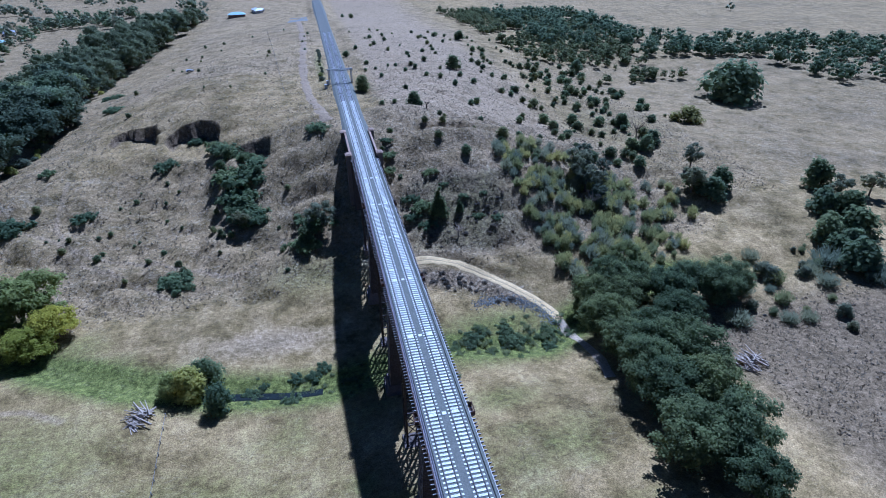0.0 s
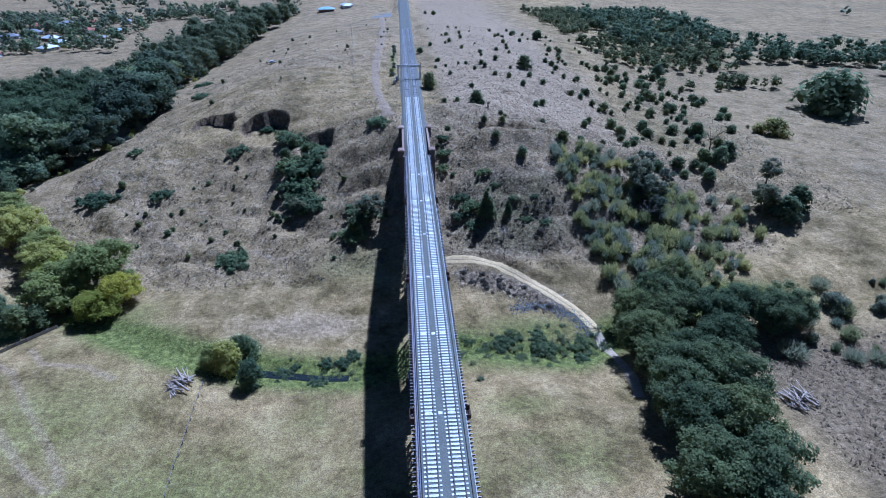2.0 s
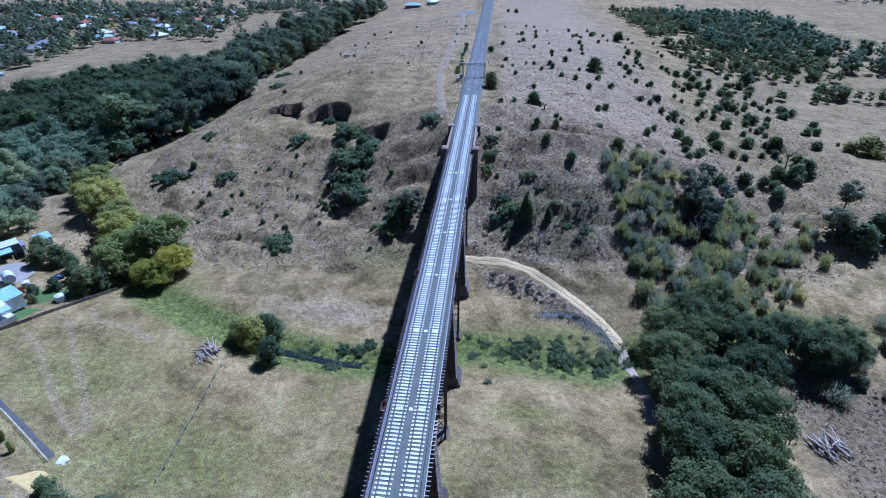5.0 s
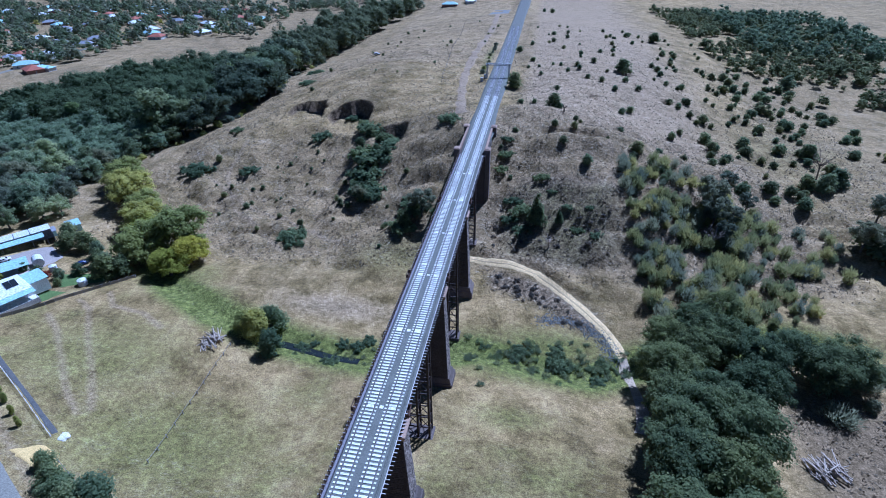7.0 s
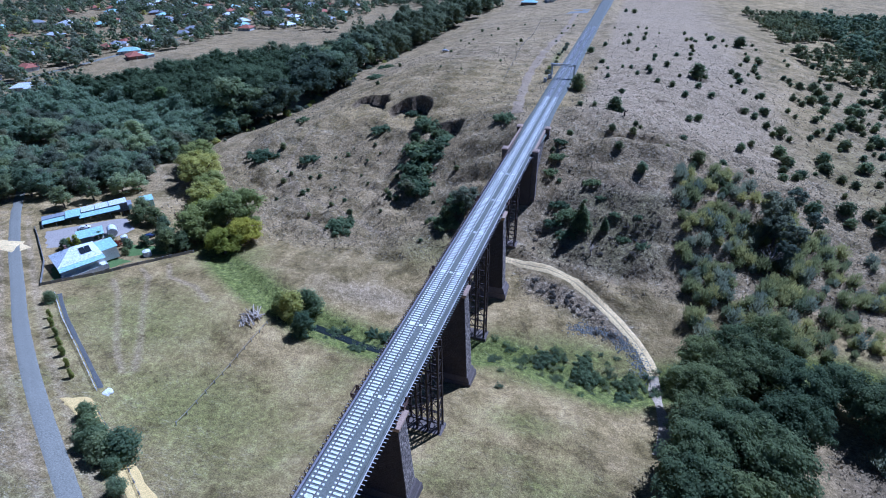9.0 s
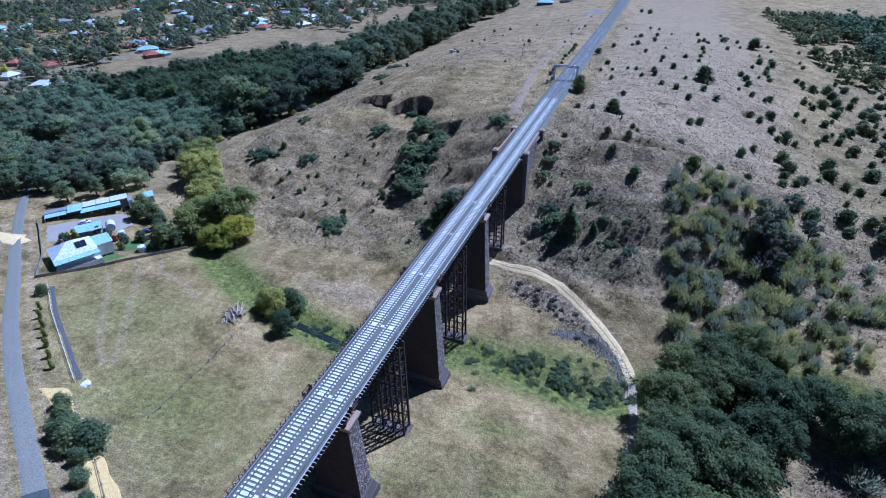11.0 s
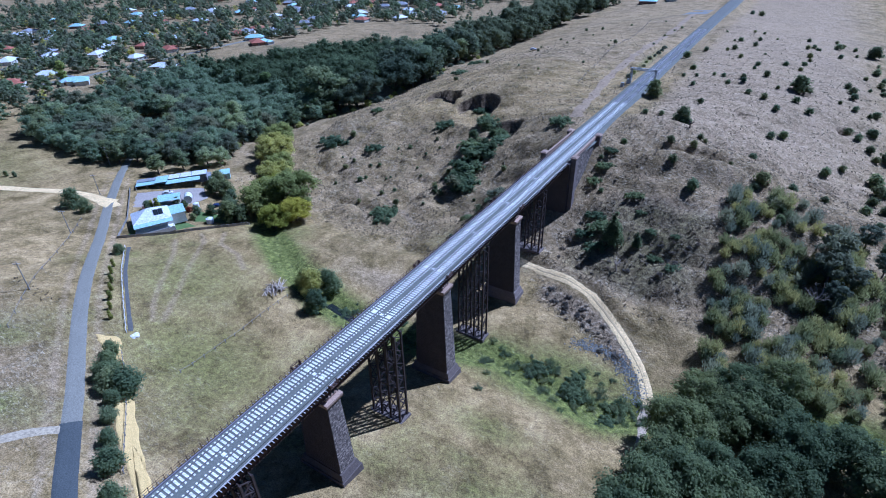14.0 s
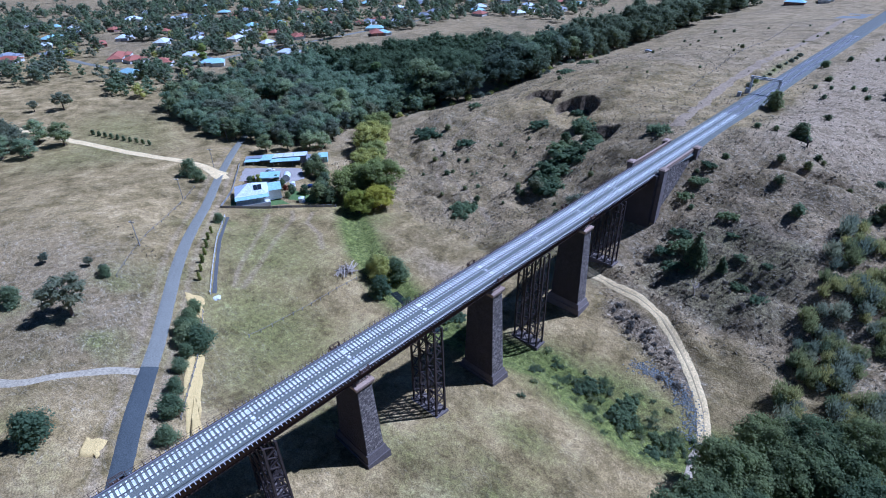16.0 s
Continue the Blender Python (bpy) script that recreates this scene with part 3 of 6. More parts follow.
def viaduct():
    rng = random.Random(4)
    via = tagged(empty("viaduct"), "tall basalt and iron railway viaduct over a creek valley", "viaduct")
    bm = bmesh.new()
    box(bm, -3.75, 3.75, Y0, Y1, DECK - 0.75, DECK - 0.3)
    part("deck", bm, IRON, via)
    for x in (-2.9, -1.0, 1.0, 2.9):
        bm = bmesh.new()
        box(bm, x - 0.03, x + 0.03, Y0, Y1, DECK - 3.7, DECK - 0.75)
        box(bm, x - 0.28, x + 0.28, Y0, Y1, DECK - 3.78, DECK - 3.70)
        if abs(x) > 2:
            s = math.copysign(1, x)
            y = Y0 + 0.6
            while y < Y1:
                beam(bm, (x + s * 0.12, y, DECK - 3.7), (x + s * 0.12, y, DECK - 0.75), 0.1, 0.2)
                y += 1.2
        part("main_girder", bm, RUST if abs(x) > 2 else IRON, via, "rust-stained riveted plate girder")
    # cantilever brackets under both edges
    bm = bmesh.new()
    vs = [bm.verts.new(p) for p in ((0, -0.05, 0), (1.85, -0.05, 0), (1.85, -0.05, -0.2), (0, -0.05, -1.5), (0, 0.05, 0), (1.85, 0.05, 0), (1.85, 0.05, -0.2), (0, 0.05, -1.5))]
    for f in ((3, 2, 1, 0), (4, 5, 6, 7), (0, 1, 5, 4), (1, 2, 6, 5), (2, 3, 7, 6), (3, 0, 4, 7)):
        bm.faces.new([vs[i] for i in f])
    plain = len(bm.faces)
    # the top flange gets a pale colour that holds its sunlit highlight
    box(bm, 1.3, 1.92, -0.05, 0.05, -0.06, 0.06)
    proto = part("bracket", bm, IRON, via, "triangular iron edge bracket with a sunlit-pale top flange")
    proto.data.materials.append(BRACKET)
    for f in proto.data.polygons[plain:]:
        f.material_index = 1
    proto.matrix_basis = pose(2.95, Y0 + 0.6, DECK - 0.5)
    k = 1
    while Y0 + 0.6 + 0.79 * k < Y1:
        shared("bracket", proto.data, via, pose(2.95, Y0 + 0.6 + 0.79 * k, DECK - 0.5))
        k += 1
    for j in range(k):
        shared("bracket", proto.data, via, pose(-2.95, Y0 + 0.6 + 0.79 * j, DECK - 0.5, 0, 0, 180))
    for s in (-1, 1):
        bm = bmesh.new()
        box(bm, min(s * 3.45, s * 4.18), max(s * 3.45, s * 4.18), Y0, Y1, DECK - 0.42, DECK - 0.3)
        box(bm, min(s * 3.66, s * 3.78), max(s * 3.66, s * 3.78), Y0, Y1, DECK - 0.3, DECK + 0.02)
        part("edge_walkway", bm, WALKWAY if s < 0 else BALLAST, via, "dull grey steel edge walkway")
        bm = bmesh.new()
        box(bm, min(s * 4.18, s * 4.27), max(s * 4.18, s * 4.27), Y0, Y1, DECK - 0.5, DECK - 0.24)
        part("edge_beam", bm, IRON if s < 0 else BRACKET, via, "dark edge beam" if s < 0 else "weathered pale grey edge beam")
        if s > 0:
            continue
        bm = bmesh.new()
        for z in (0.5, 1.0):
            box(bm, s * 4.23 - 0.022, s * 4.23 + 0.022, Y0, Y1, DECK - 0.24 + z - 0.022, DECK - 0.24 + z + 0.022)
        part("handrail", bm, RUST, via, "thin rust-brown handrail")
        y = Y0 + 0.9
        post = None
        while y < Y1:
            if post is None:
                bm = bmesh.new()
                box(bm, -0.04, 0.04, -0.04, 0.04, 0, 1.15)
                box(bm, -0.11, 0.11, -0.11, 0.11, 0, 0.06)
                post = part("post", bm, RUST, via)
                post.matrix_basis = pose(s * 4.23, y, DECK - 0.24)
            else:
                shared("post", post.data, via, pose(s * 4.23, y, DECK - 0.24))
            y += 1.3
    # refuges above the piers
    for k in (-2, 0, 2, 4):
        y = FIRST + k * STEP
        for s in (-1, 1):
            bm = bmesh.new()
            box(bm, s * 4.72 - 0.3, s * 4.72 + 0.3, y - 1.1, y + 1.1, DECK - 0.62, DECK - 0.5)
            for yy in (y - 1.05, y + 1.05):
                box(bm, s * 4.7 - 0.35, s * 4.7 + 0.35, yy - 0.04, yy + 0.04, DECK - 0.5, DECK + 0.35)
            for zz in (0.0, 0.32):
                box(bm, s * 5.0 - 0.04, s * 5.0 + 0.04, y - 1.1, y + 1.1, DECK + zz, DECK + zz + 0.1)
            part("refuge", bm, RUST, via, "rust-red steel refuge over a pier")
        pier(via, y, rng)
    for k in (-3, -1, 1, 3, 5):
        trestle(via, FIRST + k * STEP)
    # abutments with pilasters and parapets
    for near, yc, far_y in ((True, 124.5, 151.0), (False, -86.5, -112.0)):
        ys = sorted((yc - 3.5 if near else yc + 3.5, far_y + (1.6 if near else -1.6)))
        zb = min(gz(0, ys[0]), gz(0, ys[1])) - 1.5
        bm = bmesh.new()
        box(bm, -5.1, 5.1, ys[0], ys[1], zb, DECK - 0.75)
        ab = part("abutment", bm, STONE, via, "dark masonry abutment with capped pilasters")
        for s in (-1, 1):
            bm = bmesh.new()
            box(bm, s * 4.85 - 0.25, s * 4.85 + 0.25, min(yc, far_y), max(yc, far_y), DECK - 0.75, DECK + 0.35)
            box(bm, s * 4.85 - 0.36, s * 4.85 + 0.36, min(yc, far_y), max(yc, far_y), DECK + 0.35, DECK + 0.55)
            part("parapet", bm, SANDSTONE, ab, "stone parapet with pale coping")
            for yy in (yc, far_y):
                bm = bmesh.new()
                box(bm, s * 5.6 - 0.95, s * 5.6 + 0.95, yy - 1.35, yy + 1.35, gz(s * 5.6, yy) - 1.5, DECK + 0.55)
                box(bm, s * 5.6 - 1.05, s * 5.6 + 1.05, yy - 1.45, yy + 1.45, DECK - 3.1, DECK - 2.7)
                pil = part("pilaster", bm, STONE_BLOCK, ab)
                bm = bmesh.new()
                box(bm, s * 5.6 - 1.2, s * 5.6 + 1.2, yy - 1.6, yy + 1.6, DECK + 0.55, DECK + 0.85, bevel=0.06)
                box(bm, s * 5.6 - 1.0, s * 5.6 + 1.0, yy - 1.4, yy + 1.4, DECK + 0.85, DECK + 1.15, (0.35, 0.35))
                part("capstone", bm, SANDSTONE, ab, "pale stepped capstone")
        if near:
            bm = bmesh.new()
            stone_face(bm, (5.1, (yc + far_y) / 2, zb), (0, 1, 0), 24, 24, DECK - 0.9 - zb, 0, rng, 0.6)
            part("stonework", bm, COURSES, ab)["kind"] = "stuff"
    return via


viaduct()


# ---- double railway track ----
def railway():
    tr = tagged(empty("railway_track"), "straight double railway track with pale concrete sleepers", "railway track")
    bm = bmesh.new()
    box(bm, -3.62, 3.62, Y0 - 40, Y1 + 3, DECK - 0.3, DECK - 0.03, (0.15, 0))
    part("deck_ballast", bm, BALLAST, tr, "dark grey ballast on the deck")
    ys = list(np.arange(Y1 + 3, 700, 6.0))
    vs, fs = [], []
    prof = ((-6.2, -0.9), (-4.3, -0.12), (-3.4, -0.03), (3.4, -0.03), (4.3, -0.12), (6.2, -0.9))
    for y in ys:
        w = min(1.0, 0.72 + (y - ys[0]) * 0.009)
        for x, z in prof:
            xx = x * w
            vs.append((xx, y, DECK + z if abs(x) < 6 else DECK + z - 0.4))
    for i in range(len(ys) - 1):
        for j in range(5):
            a = i * 6 + j
            fs.append((a, a + 1, a + 7, a + 6))
    mesh_object("ballast_bed", vs, fs, BALLAST, tr, "grey ballast bed beyond the viaduct")
    for c in (-1.9, 1.9):
        for s in (-0.8, 0.8):
            x = c + s
            half = ((0.1, 0.03), (0.1, 0.06), (0.02, 0.08), (0.02, 0.13), (0.036, 0.14), (0.036, 0.18))
            ring = [(x + w, DECK + z) for w, z in half] + [(x - w, DECK + z) for w, z in reversed(half)]
            n = len(ring)
            vs = [(px, Y0 - 40, pz) for px, pz in ring] + [(px, 700, pz) for px, pz in ring]
            fs = [(k, (k + 1) % n, (k + 1) % n + n, k + n) for k in range(n)] + [tuple(range(n)), tuple(range(2 * n - 1, n - 1, -1))]
            mesh_object("rail", vs, fs, RAIL_SIDE, tr, "brown steel rail with a worn top")
    bm = bmesh.new()
    box(bm, -0.68, 0.68, -0.205, 0.205, -0.12, 0.07, (0.02, 0.015))
    for s in (-1, 1):
        box(bm, s * 1.1 - 0.2, s * 1.1 + 0.2, -0.17, 0.17, -0.12, 0.04, (0.03, 0.02))
    proto = part("sleeper", bm, CONCRETE, tr, "pale concrete sleeper")
    proto.matrix_basis = pose(-1.9, -44.0, DECK)
    rest_v, rest_f, dark_v, dark_f = [], [], [], []
    base = [v.co.copy() for v in proto.data.vertices]
    polys = [tuple(p.vertices) for p in proto.data.polygons]
    rng = random.Random(8)
    for c in (-1.9, 1.9):
        y = -44.0
        k = 0
        while y < 46:
            if not (c < 0 and k == 0):
                shared("sleeper", proto.data, tr, pose(c, y, DECK, 0, 0, rng.uniform(-1, 1)))
            k += 1
            y = -44.0 + 0.78 * k
        for lo, hi, tv, tf, gap in ((-120, -44.3, rest_v, rest_f, 0), (46.1, 200, rest_v, rest_f, 0), (200.5, 420, dark_v, dark_f, 0.1)):
            y = lo
            while y < hi:
                if rng.random() > gap:
                    o = len(tv)
                    tv += [(p.x + c, p.y + y, p.z + DECK) for p in base]
                    tf += [tuple(i + o for i in q) for q in polys]
                y += 0.78
    ob = mesh_object("sleeper_bed", rest_v, rest_f, CONCRETE, tr, "rows of pale concrete sleepers")
    ob["kind"] = "stuff"
    TIMBER = simple("grey_timber_sleeper", (0.34, 0.335, 0.33), (0.5, 0.495, 0.49), 1.0)
    ob = mesh_object("timber_sleeper_bed", dark_v, dark_f, TIMBER, tr, "rows of weathered grey sleepers")
    ob["kind"] = "stuff"
    # pale plates above each support
    for k in range(-4, 6):
        y = FIRST + k * STEP
        for x, wx, wy in ((0.05, 0.36, 0.36), (-1.9, 0.55, 0.36), (1.9, 0.55, 0.36)):
            bm = bmesh.new()
            box(bm, x - wx, x + wx, y - wy, y + wy, DECK - 0.05, DECK + 0.075, (0.02, 0.02))
            part("joint_plate", bm, CONCRETE, tr, "pale square plate over a support")
    return tr


railway()


GALVANISED = simple("weathered_galvanised_steel", (0.42, 0.43, 0.42), (0.58, 0.59, 0.58), 0.5, 0.6, 0.2)


def gantry():
    g = tagged(empty("signal_gantry", pose(0, 240, DECK - 0.5)), "grey steel lattice portal gantry across the tracks", "gantry")
    for x in (-6.3, 5.6):
        bm = bmesh.new()
        for dx in (-0.3, 0.3):
            for dy in (-0.3, 0.3):
                beam(bm, (x + dx, dy, -0.6), (x + dx, dy, 7.4), 0.3)
        for k in range(8):
            s = 1 if k % 2 else -1
            for dy in (-0.3, 0.3):
                beam(bm, (x - 0.3 * s, dy, k * 0.92), (x + 0.3 * s, dy, (k + 1) * 0.92), 0.17)
            beam(bm, (x - 0.3, -0.3 * s, k * 0.92), (x - 0.3, 0.3 * s, (k + 1) * 0.92), 0.17)
        part("mast", bm, GALVANISED, g)
    bm = bmesh.new()
    for dz in (6.6, 7.4):
        for dy in (-0.3, 0.3):
            beam(bm, (-7.2, dy, dz), (6.4, dy, dz), 0.3)
    for k in range(14):
        s = 1 if k % 2 else -1
        for dy in (-0.3, 0.3):
            beam(bm, (-7.0 + k * 0.95, dy, 7.0 - 0.4 * s), (-7.0 + (k + 1) * 0.95, dy, 7.0 + 0.4 * s), 0.17)
    part("cross_beam", bm, GALVANISED, g)
    for x, y in ((-7.2, 0.0), (-8.6, -6.0)):
        bm = bmesh.new()
        box(bm, x - 0.8, x + 0.8, y - 0.5, y + 0.5, -1.6, 1.1 if y else 1.7, bevel=0.05)
        part("equipment_box", bm, GALVANISED, g, "grey trackside equipment box")


gantry()


# ---- vegetation ----
def lumps(rng, n, spread, lift, size, flat=0.8):
    """Leaf masses of a crown: centres inside an ellipsoid, with their radii."""
    out = []
    while len(out) < n:
        p = Vector((rng.uniform(-1, 1), rng.uniform(-1, 1), rng.uniform(-1, 1)))
        if 0.3 < p.length < 1:
            r = size * rng.uniform(0.5, 1.35)
            out.append((p.x * spread[0], p.y * spread[1], lift + p.z * spread[2], r, r, r * flat))
    return out


def dome(rng, n, width, height, size):
    """Leaf masses of a bush that is leafy down to the ground."""
    out = []
    for k in range(n):
        z = (k + 0.5) / n
        w = width * (1 - 0.75 * z * z)
        a, r = k * 2.4 + rng.uniform(-0.5, 0.5), rng.uniform(0.35, 1.0)
        s = size * rng.uniform(0.75, 1.2)
        out.append((math.cos(a) * r * w, math.sin(a) * r * w, height * (0.08 + 0.8 * z), s, s, s * 0.9))
    return out


def unit_ball():
    """A coarse round form: its vertices and triangles."""
    bm = bmesh.new()
    bmesh.ops.create_icosphere(bm, subdivisions=1, radius=1.0)
    bm.verts.ensure_lookup_table()
    v = np.array([q.co[:] for q in bm.verts])
    f = np.array([[q.index for q in t.verts] for t in bm.faces])
    bm.free()
    return v, f


BALL_V, BALL_F = unit_ball()


def inner_masses(seed, masses, share):
    """Ragged close-packed foliage inside a crown: vertices and triangles."""
    g = np.random.default_rng(seed + 5)
    m = np.array(masses, float)
    k, q = len(m), len(BALL_V)
    r = share * (0.68 + 0.5 * g.random((k, q, 1)))
    v = m[:, None, :3] + BALL_V[None] * m[:, None, 3:] * r
    f = BALL_F[None] + (np.arange(k) * q)[:, None, None]
    return v.reshape(-1, 3), f.reshape(-1, 3)


def leaf_cloud(seed, masses, count, size):
    """Many small leaf sprays over the skins of leaf masses: vertices and faces."""
    g = np.random.default_rng(seed)
    m = np.array(masses, float)
    weight = m[:, 3] * m[:, 4]
    k = g.choice(len(m), count, p=weight / weight.sum())
    d = g.normal(size=(count, 3))
    d /= np.linalg.norm(d, axis=1)[:, None]
    d[:, 2] = np.where(d[:, 2] < -0.35, -d[:, 2], d[:, 2])
    r = 0.7 + 0.72 * g.random(count) ** 1.6
    c = m[k, :3] + d * m[k, 3:] * r[:, None]
    n = d + g.normal(size=(count, 3)) * 0.42 + np.array((0.0, 0.0, 0.75))
    n /= np.linalg.norm(n, axis=1)[:, None]
    a = np.cross(n, g.normal(size=(count, 3)))
    a /= np.linalg.norm(a, axis=1)[:, None]
    b = np.cross(n, a)
    s = size * (0.55 + 0.9 * g.random(count))[:, None]
    q = 0.55 + 0.4 * g.random((count, 1))
    v = np.stack([c - a * s, c - b * s * q + n * s * 0.12, c + a * s, c + b * s * q + n * s * 0.12], 1).reshape(-1, 3)
    f = np.arange(count * 4).reshape(-1, 4)
    return v, f


def plume_cloud(seed, count, width, height, size):
    """Thin upright sprays fanning out of a bush's foot: vertices and faces."""
    g = np.random.default_rng(seed)
    stems = max(12, count // 16)
    a, q = g.random(stems) * 6.283, g.random(stems) ** 0.6
    foot = np.stack([np.cos(a) * q * width * 0.55, np.sin(a) * q * width * 0.55, 0 * a], 1)
    tip = np.stack([np.cos(a) * q * width, np.sin(a) * q * width, height * (1.05 - 0.5 * q * q) * (0.75 + 0.35 * g.random(stems))], 1)
    k = g.integers(0, stems, count)
    t = g.random((count, 1)) ** 0.7
    d = tip[k] - foot[k] + g.normal(0, 0.12, (count, 3))
    c = foot[k] + d * t + g.normal(0, 0.09 * width, (count, 3)) * (0.4 + t)
    c[:, 2] = np.maximum(c[:, 2], 0.02)
    d /= np.linalg.norm(d, axis=1)[:, None]
    side = np.cross(d, g.normal(size=(count, 3)))
    side /= np.linalg.norm(side, axis=1)[:, None]
    s = size * (0.6 + 0.8 * g.random((count, 1)))
    v = np.stack([c - d * s * 1.9, c - side * s * 0.3, c + d * s * 1.9, c + side * s * 0.3], 1).reshape(-1, 3)
    return v, np.arange(count * 4).reshape(-1, 4)


def quads_mesh(name, v, f, mat, solid=None):
    """A mesh of leaf quads, and of the triangles of the inner masses where they are given."""
    v, loops, starts = np.asarray(v, np.float32), f.ravel(), np.arange(0, f.size, 4)
    if solid is not None:
        sv, sf = solid
        loops = np.concatenate([loops, sf.ravel() + len(v)])
        starts = np.concatenate([starts, f.size + np.arange(0, sf.size, 3)])
        v = np.concatenate([v, sv.astype(np.float32)])
    me = bpy.data.meshes.new(name)
    me.vertices.add(len(v))
    me.vertices.foreach_set("co", v.ravel())
    me.loops.add(len(loops))
    me.loops.foreach_set("vertex_index", loops.astype(np.int32))
    me.polygons.add(len(starts))
    me.polygons.foreach_set("loop_start", starts.astype(np.int32))
    me.update(calc_edges=True)
    me.materials.append(mat)
    return me


def limb(bm, pts, radii, sides=6):
    """A tapered, bent round branch through points."""
    rings = []
    for i, p in enumerate(pts):
        d = (pts[min(i + 1, len(pts) - 1)] - pts[max(i - 1, 0)]).normalized()
        a = d.cross(Vector((0.31, 0.95, 0.05))).normalized()
        b = d.cross(a)
        rings.append([bm.verts.new(p + (a * math.cos(2 * math.pi * k / sides) + b * math.sin(2 * math.pi * k / sides)) * radii[i]) for k in range(sides)])
    for r0, r1 in zip(rings, rings[1:]):
        for k in range(sides):
            bm.faces.new((r0[k], r0[(k + 1) % sides], r1[(k + 1) % sides], r1[k]))
    bm.faces.new(rings[-1])


def trunk_mesh(rng, height, radius, tips, fork=0.4):
    bm = bmesh.new()
    top = Vector((rng.uniform(-0.3, 0.3), rng.uniform(-0.3, 0.3), height * fork))
    limb(bm, [Vector((0, 0, -0.8)), Vector((0, 0, 0.2)), top * 0.5 + Vector((0.1, 0, 0)), top], [radius * 1.5, radius * 1.15, radius, radius * 0.8], 8)
    for t in tips:
        t = Vector(t)
        mid = top.lerp(t, 0.5) + Vector((rng.uniform(-0.4, 0.4), rng.uniform(-0.4, 0.4), 0.3))
        limb(bm, [top * 0.9, mid, t], [radius * 0.55, radius * 0.32, radius * 0.08], 5)
    return bm


def make_tree(name, label, category, seed, height, masses, leaves, leaf_size, leaf_mat, radius, fork=0.4, bark=None, plume=None):
    """One tree standing at the origin far below the land: a trunk with limbs and a crown of leaf sprays."""
    rng = random.Random(seed)
    t = tagged(empty(name, pose(0, 0, 0)), label, category)
    tips = [m[:3] for m in masses][:9]
    if height > 1.3 or category == "tree":
        part("trunk", trunk_mesh(rng, height, radius, tips, fork), bark or BARK, t, smooth=True)
    v, f = plume_cloud(seed, leaves, *plume, leaf_size) if plume else leaf_cloud(seed, masses, leaves, leaf_size)
    heart = [(x, y, z * 0.62, a * 0.8, b * 0.8, c) for x, y, z, a, b, c in masses] if plume else masses
    crown = new("crown", quads_mesh("crown", v, f, leaf_mat, inner_masses(seed, heart, 0.5 if plume else 0.6)))
    crown.parent = t
    return t


OAK_LEAF = leaf_material("dark_oak_leaf", (0.085, 0.115, 0.06), (0.34, 0.395, 0.185))
GUM_LEAF = leaf_material("grey_green_gum_leaf", (0.15, 0.172, 0.115), (0.39, 0.41, 0.27))
FOREST_LEAF = leaf_material("deep_green_leaf", (0.13, 0.172, 0.095), (0.40, 0.46, 0.25))
GROVE_LEAF = leaf_material("soft_green_grove_leaf", (0.205, 0.265, 0.155), (0.52, 0.59, 0.35), 0.08)
PINE_LEAF = leaf_material("blackish_pine_leaf", (0.085, 0.112, 0.075), (0.26, 0.305, 0.185))
POPLAR_LEAF = leaf_material("fresh_poplar_leaf", (0.2, 0.26, 0.08), (0.46, 0.52, 0.19))
WILLOW_LEAF = leaf_material("willow_leaf", (0.28, 0.3, 0.09), (0.63, 0.635, 0.22))
YELLOW_LEAF = leaf_material("yellowing_leaf", (0.30, 0.32, 0.05), (0.58, 0.57, 0.11))
SHRUB_LEAF = leaf_material("olive_shrub_leaf", (0.115, 0.14, 0.068), (0.34, 0.365, 0.175))
BROOM_LEAF = leaf_material("yellow_green_broom", (0.19, 0.20, 0.07), (0.52, 0.50, 0.2))
GREY_LEAF = leaf_material("grey_bush_leaf", (0.16, 0.18, 0.115), (0.34, 0.365, 0.245))
BRAMBLE_LEAF = leaf_material("bramble_leaf", (0.115, 0.16, 0.085), (0.33, 0.395, 0.205))
CYPRESS_LEAF = leaf_material("young_cypress_leaf", (0.17, 0.2, 0.05), (0.38, 0.4, 0.11))
DRY_STEM = leaf_material("dry_weed", (0.22, 0.17, 0.11), (0.48, 0.40, 0.28))
DEADWOOD = simple("bleached_deadwood", (0.34, 0.28, 0.21), (0.54, 0.46, 0.36), 1.2, 0.9)

rnd = random.Random(21)


def oak(k):
    m = lumps(random.Random(40 + k), 95, (6.0, 6.0, 4.9), 6.2, 1.25)
    return make_tree("oak_tree", "large spreading dark green oak beside the field", "tree", 40 + k, 12, m, 12000, 0.2, OAK_LEAF, 0.5, 0.28)


def gum(k):
    m = lumps(random.Random(60 + k), 48, (4.9, 4.9, 4.3), 8.2, 1.1, 0.75)
    return make_tree("gum_tree", "tall grey-green eucalypt with an open crown", "tree", 60 + k, 13, m, 4200, 0.28, GUM_LEAF, 0.36, 0.45)


def forest_tree(k, mat, label, tall=1.0):
    m = lumps(random.Random(80 + k), 38, (4.6 / tall, 4.6 / tall, 5.0), 6.4, 1.5 / tall ** 0.5)
    return make_tree("woodland_tree", label, "tree", 80 + k, 12, m, 3400, 0.3, mat, 0.35, 0.35)


def willow(k, mat, label):
    m = lumps(random.Random(100 + k), 72, (4.9, 4.9, 3.7), 4.9, 1.1)
    return make_tree("willow_tree", label, "tree", 100 + k, 9, m, 9500, 0.2, mat, 0.4, 0.25)


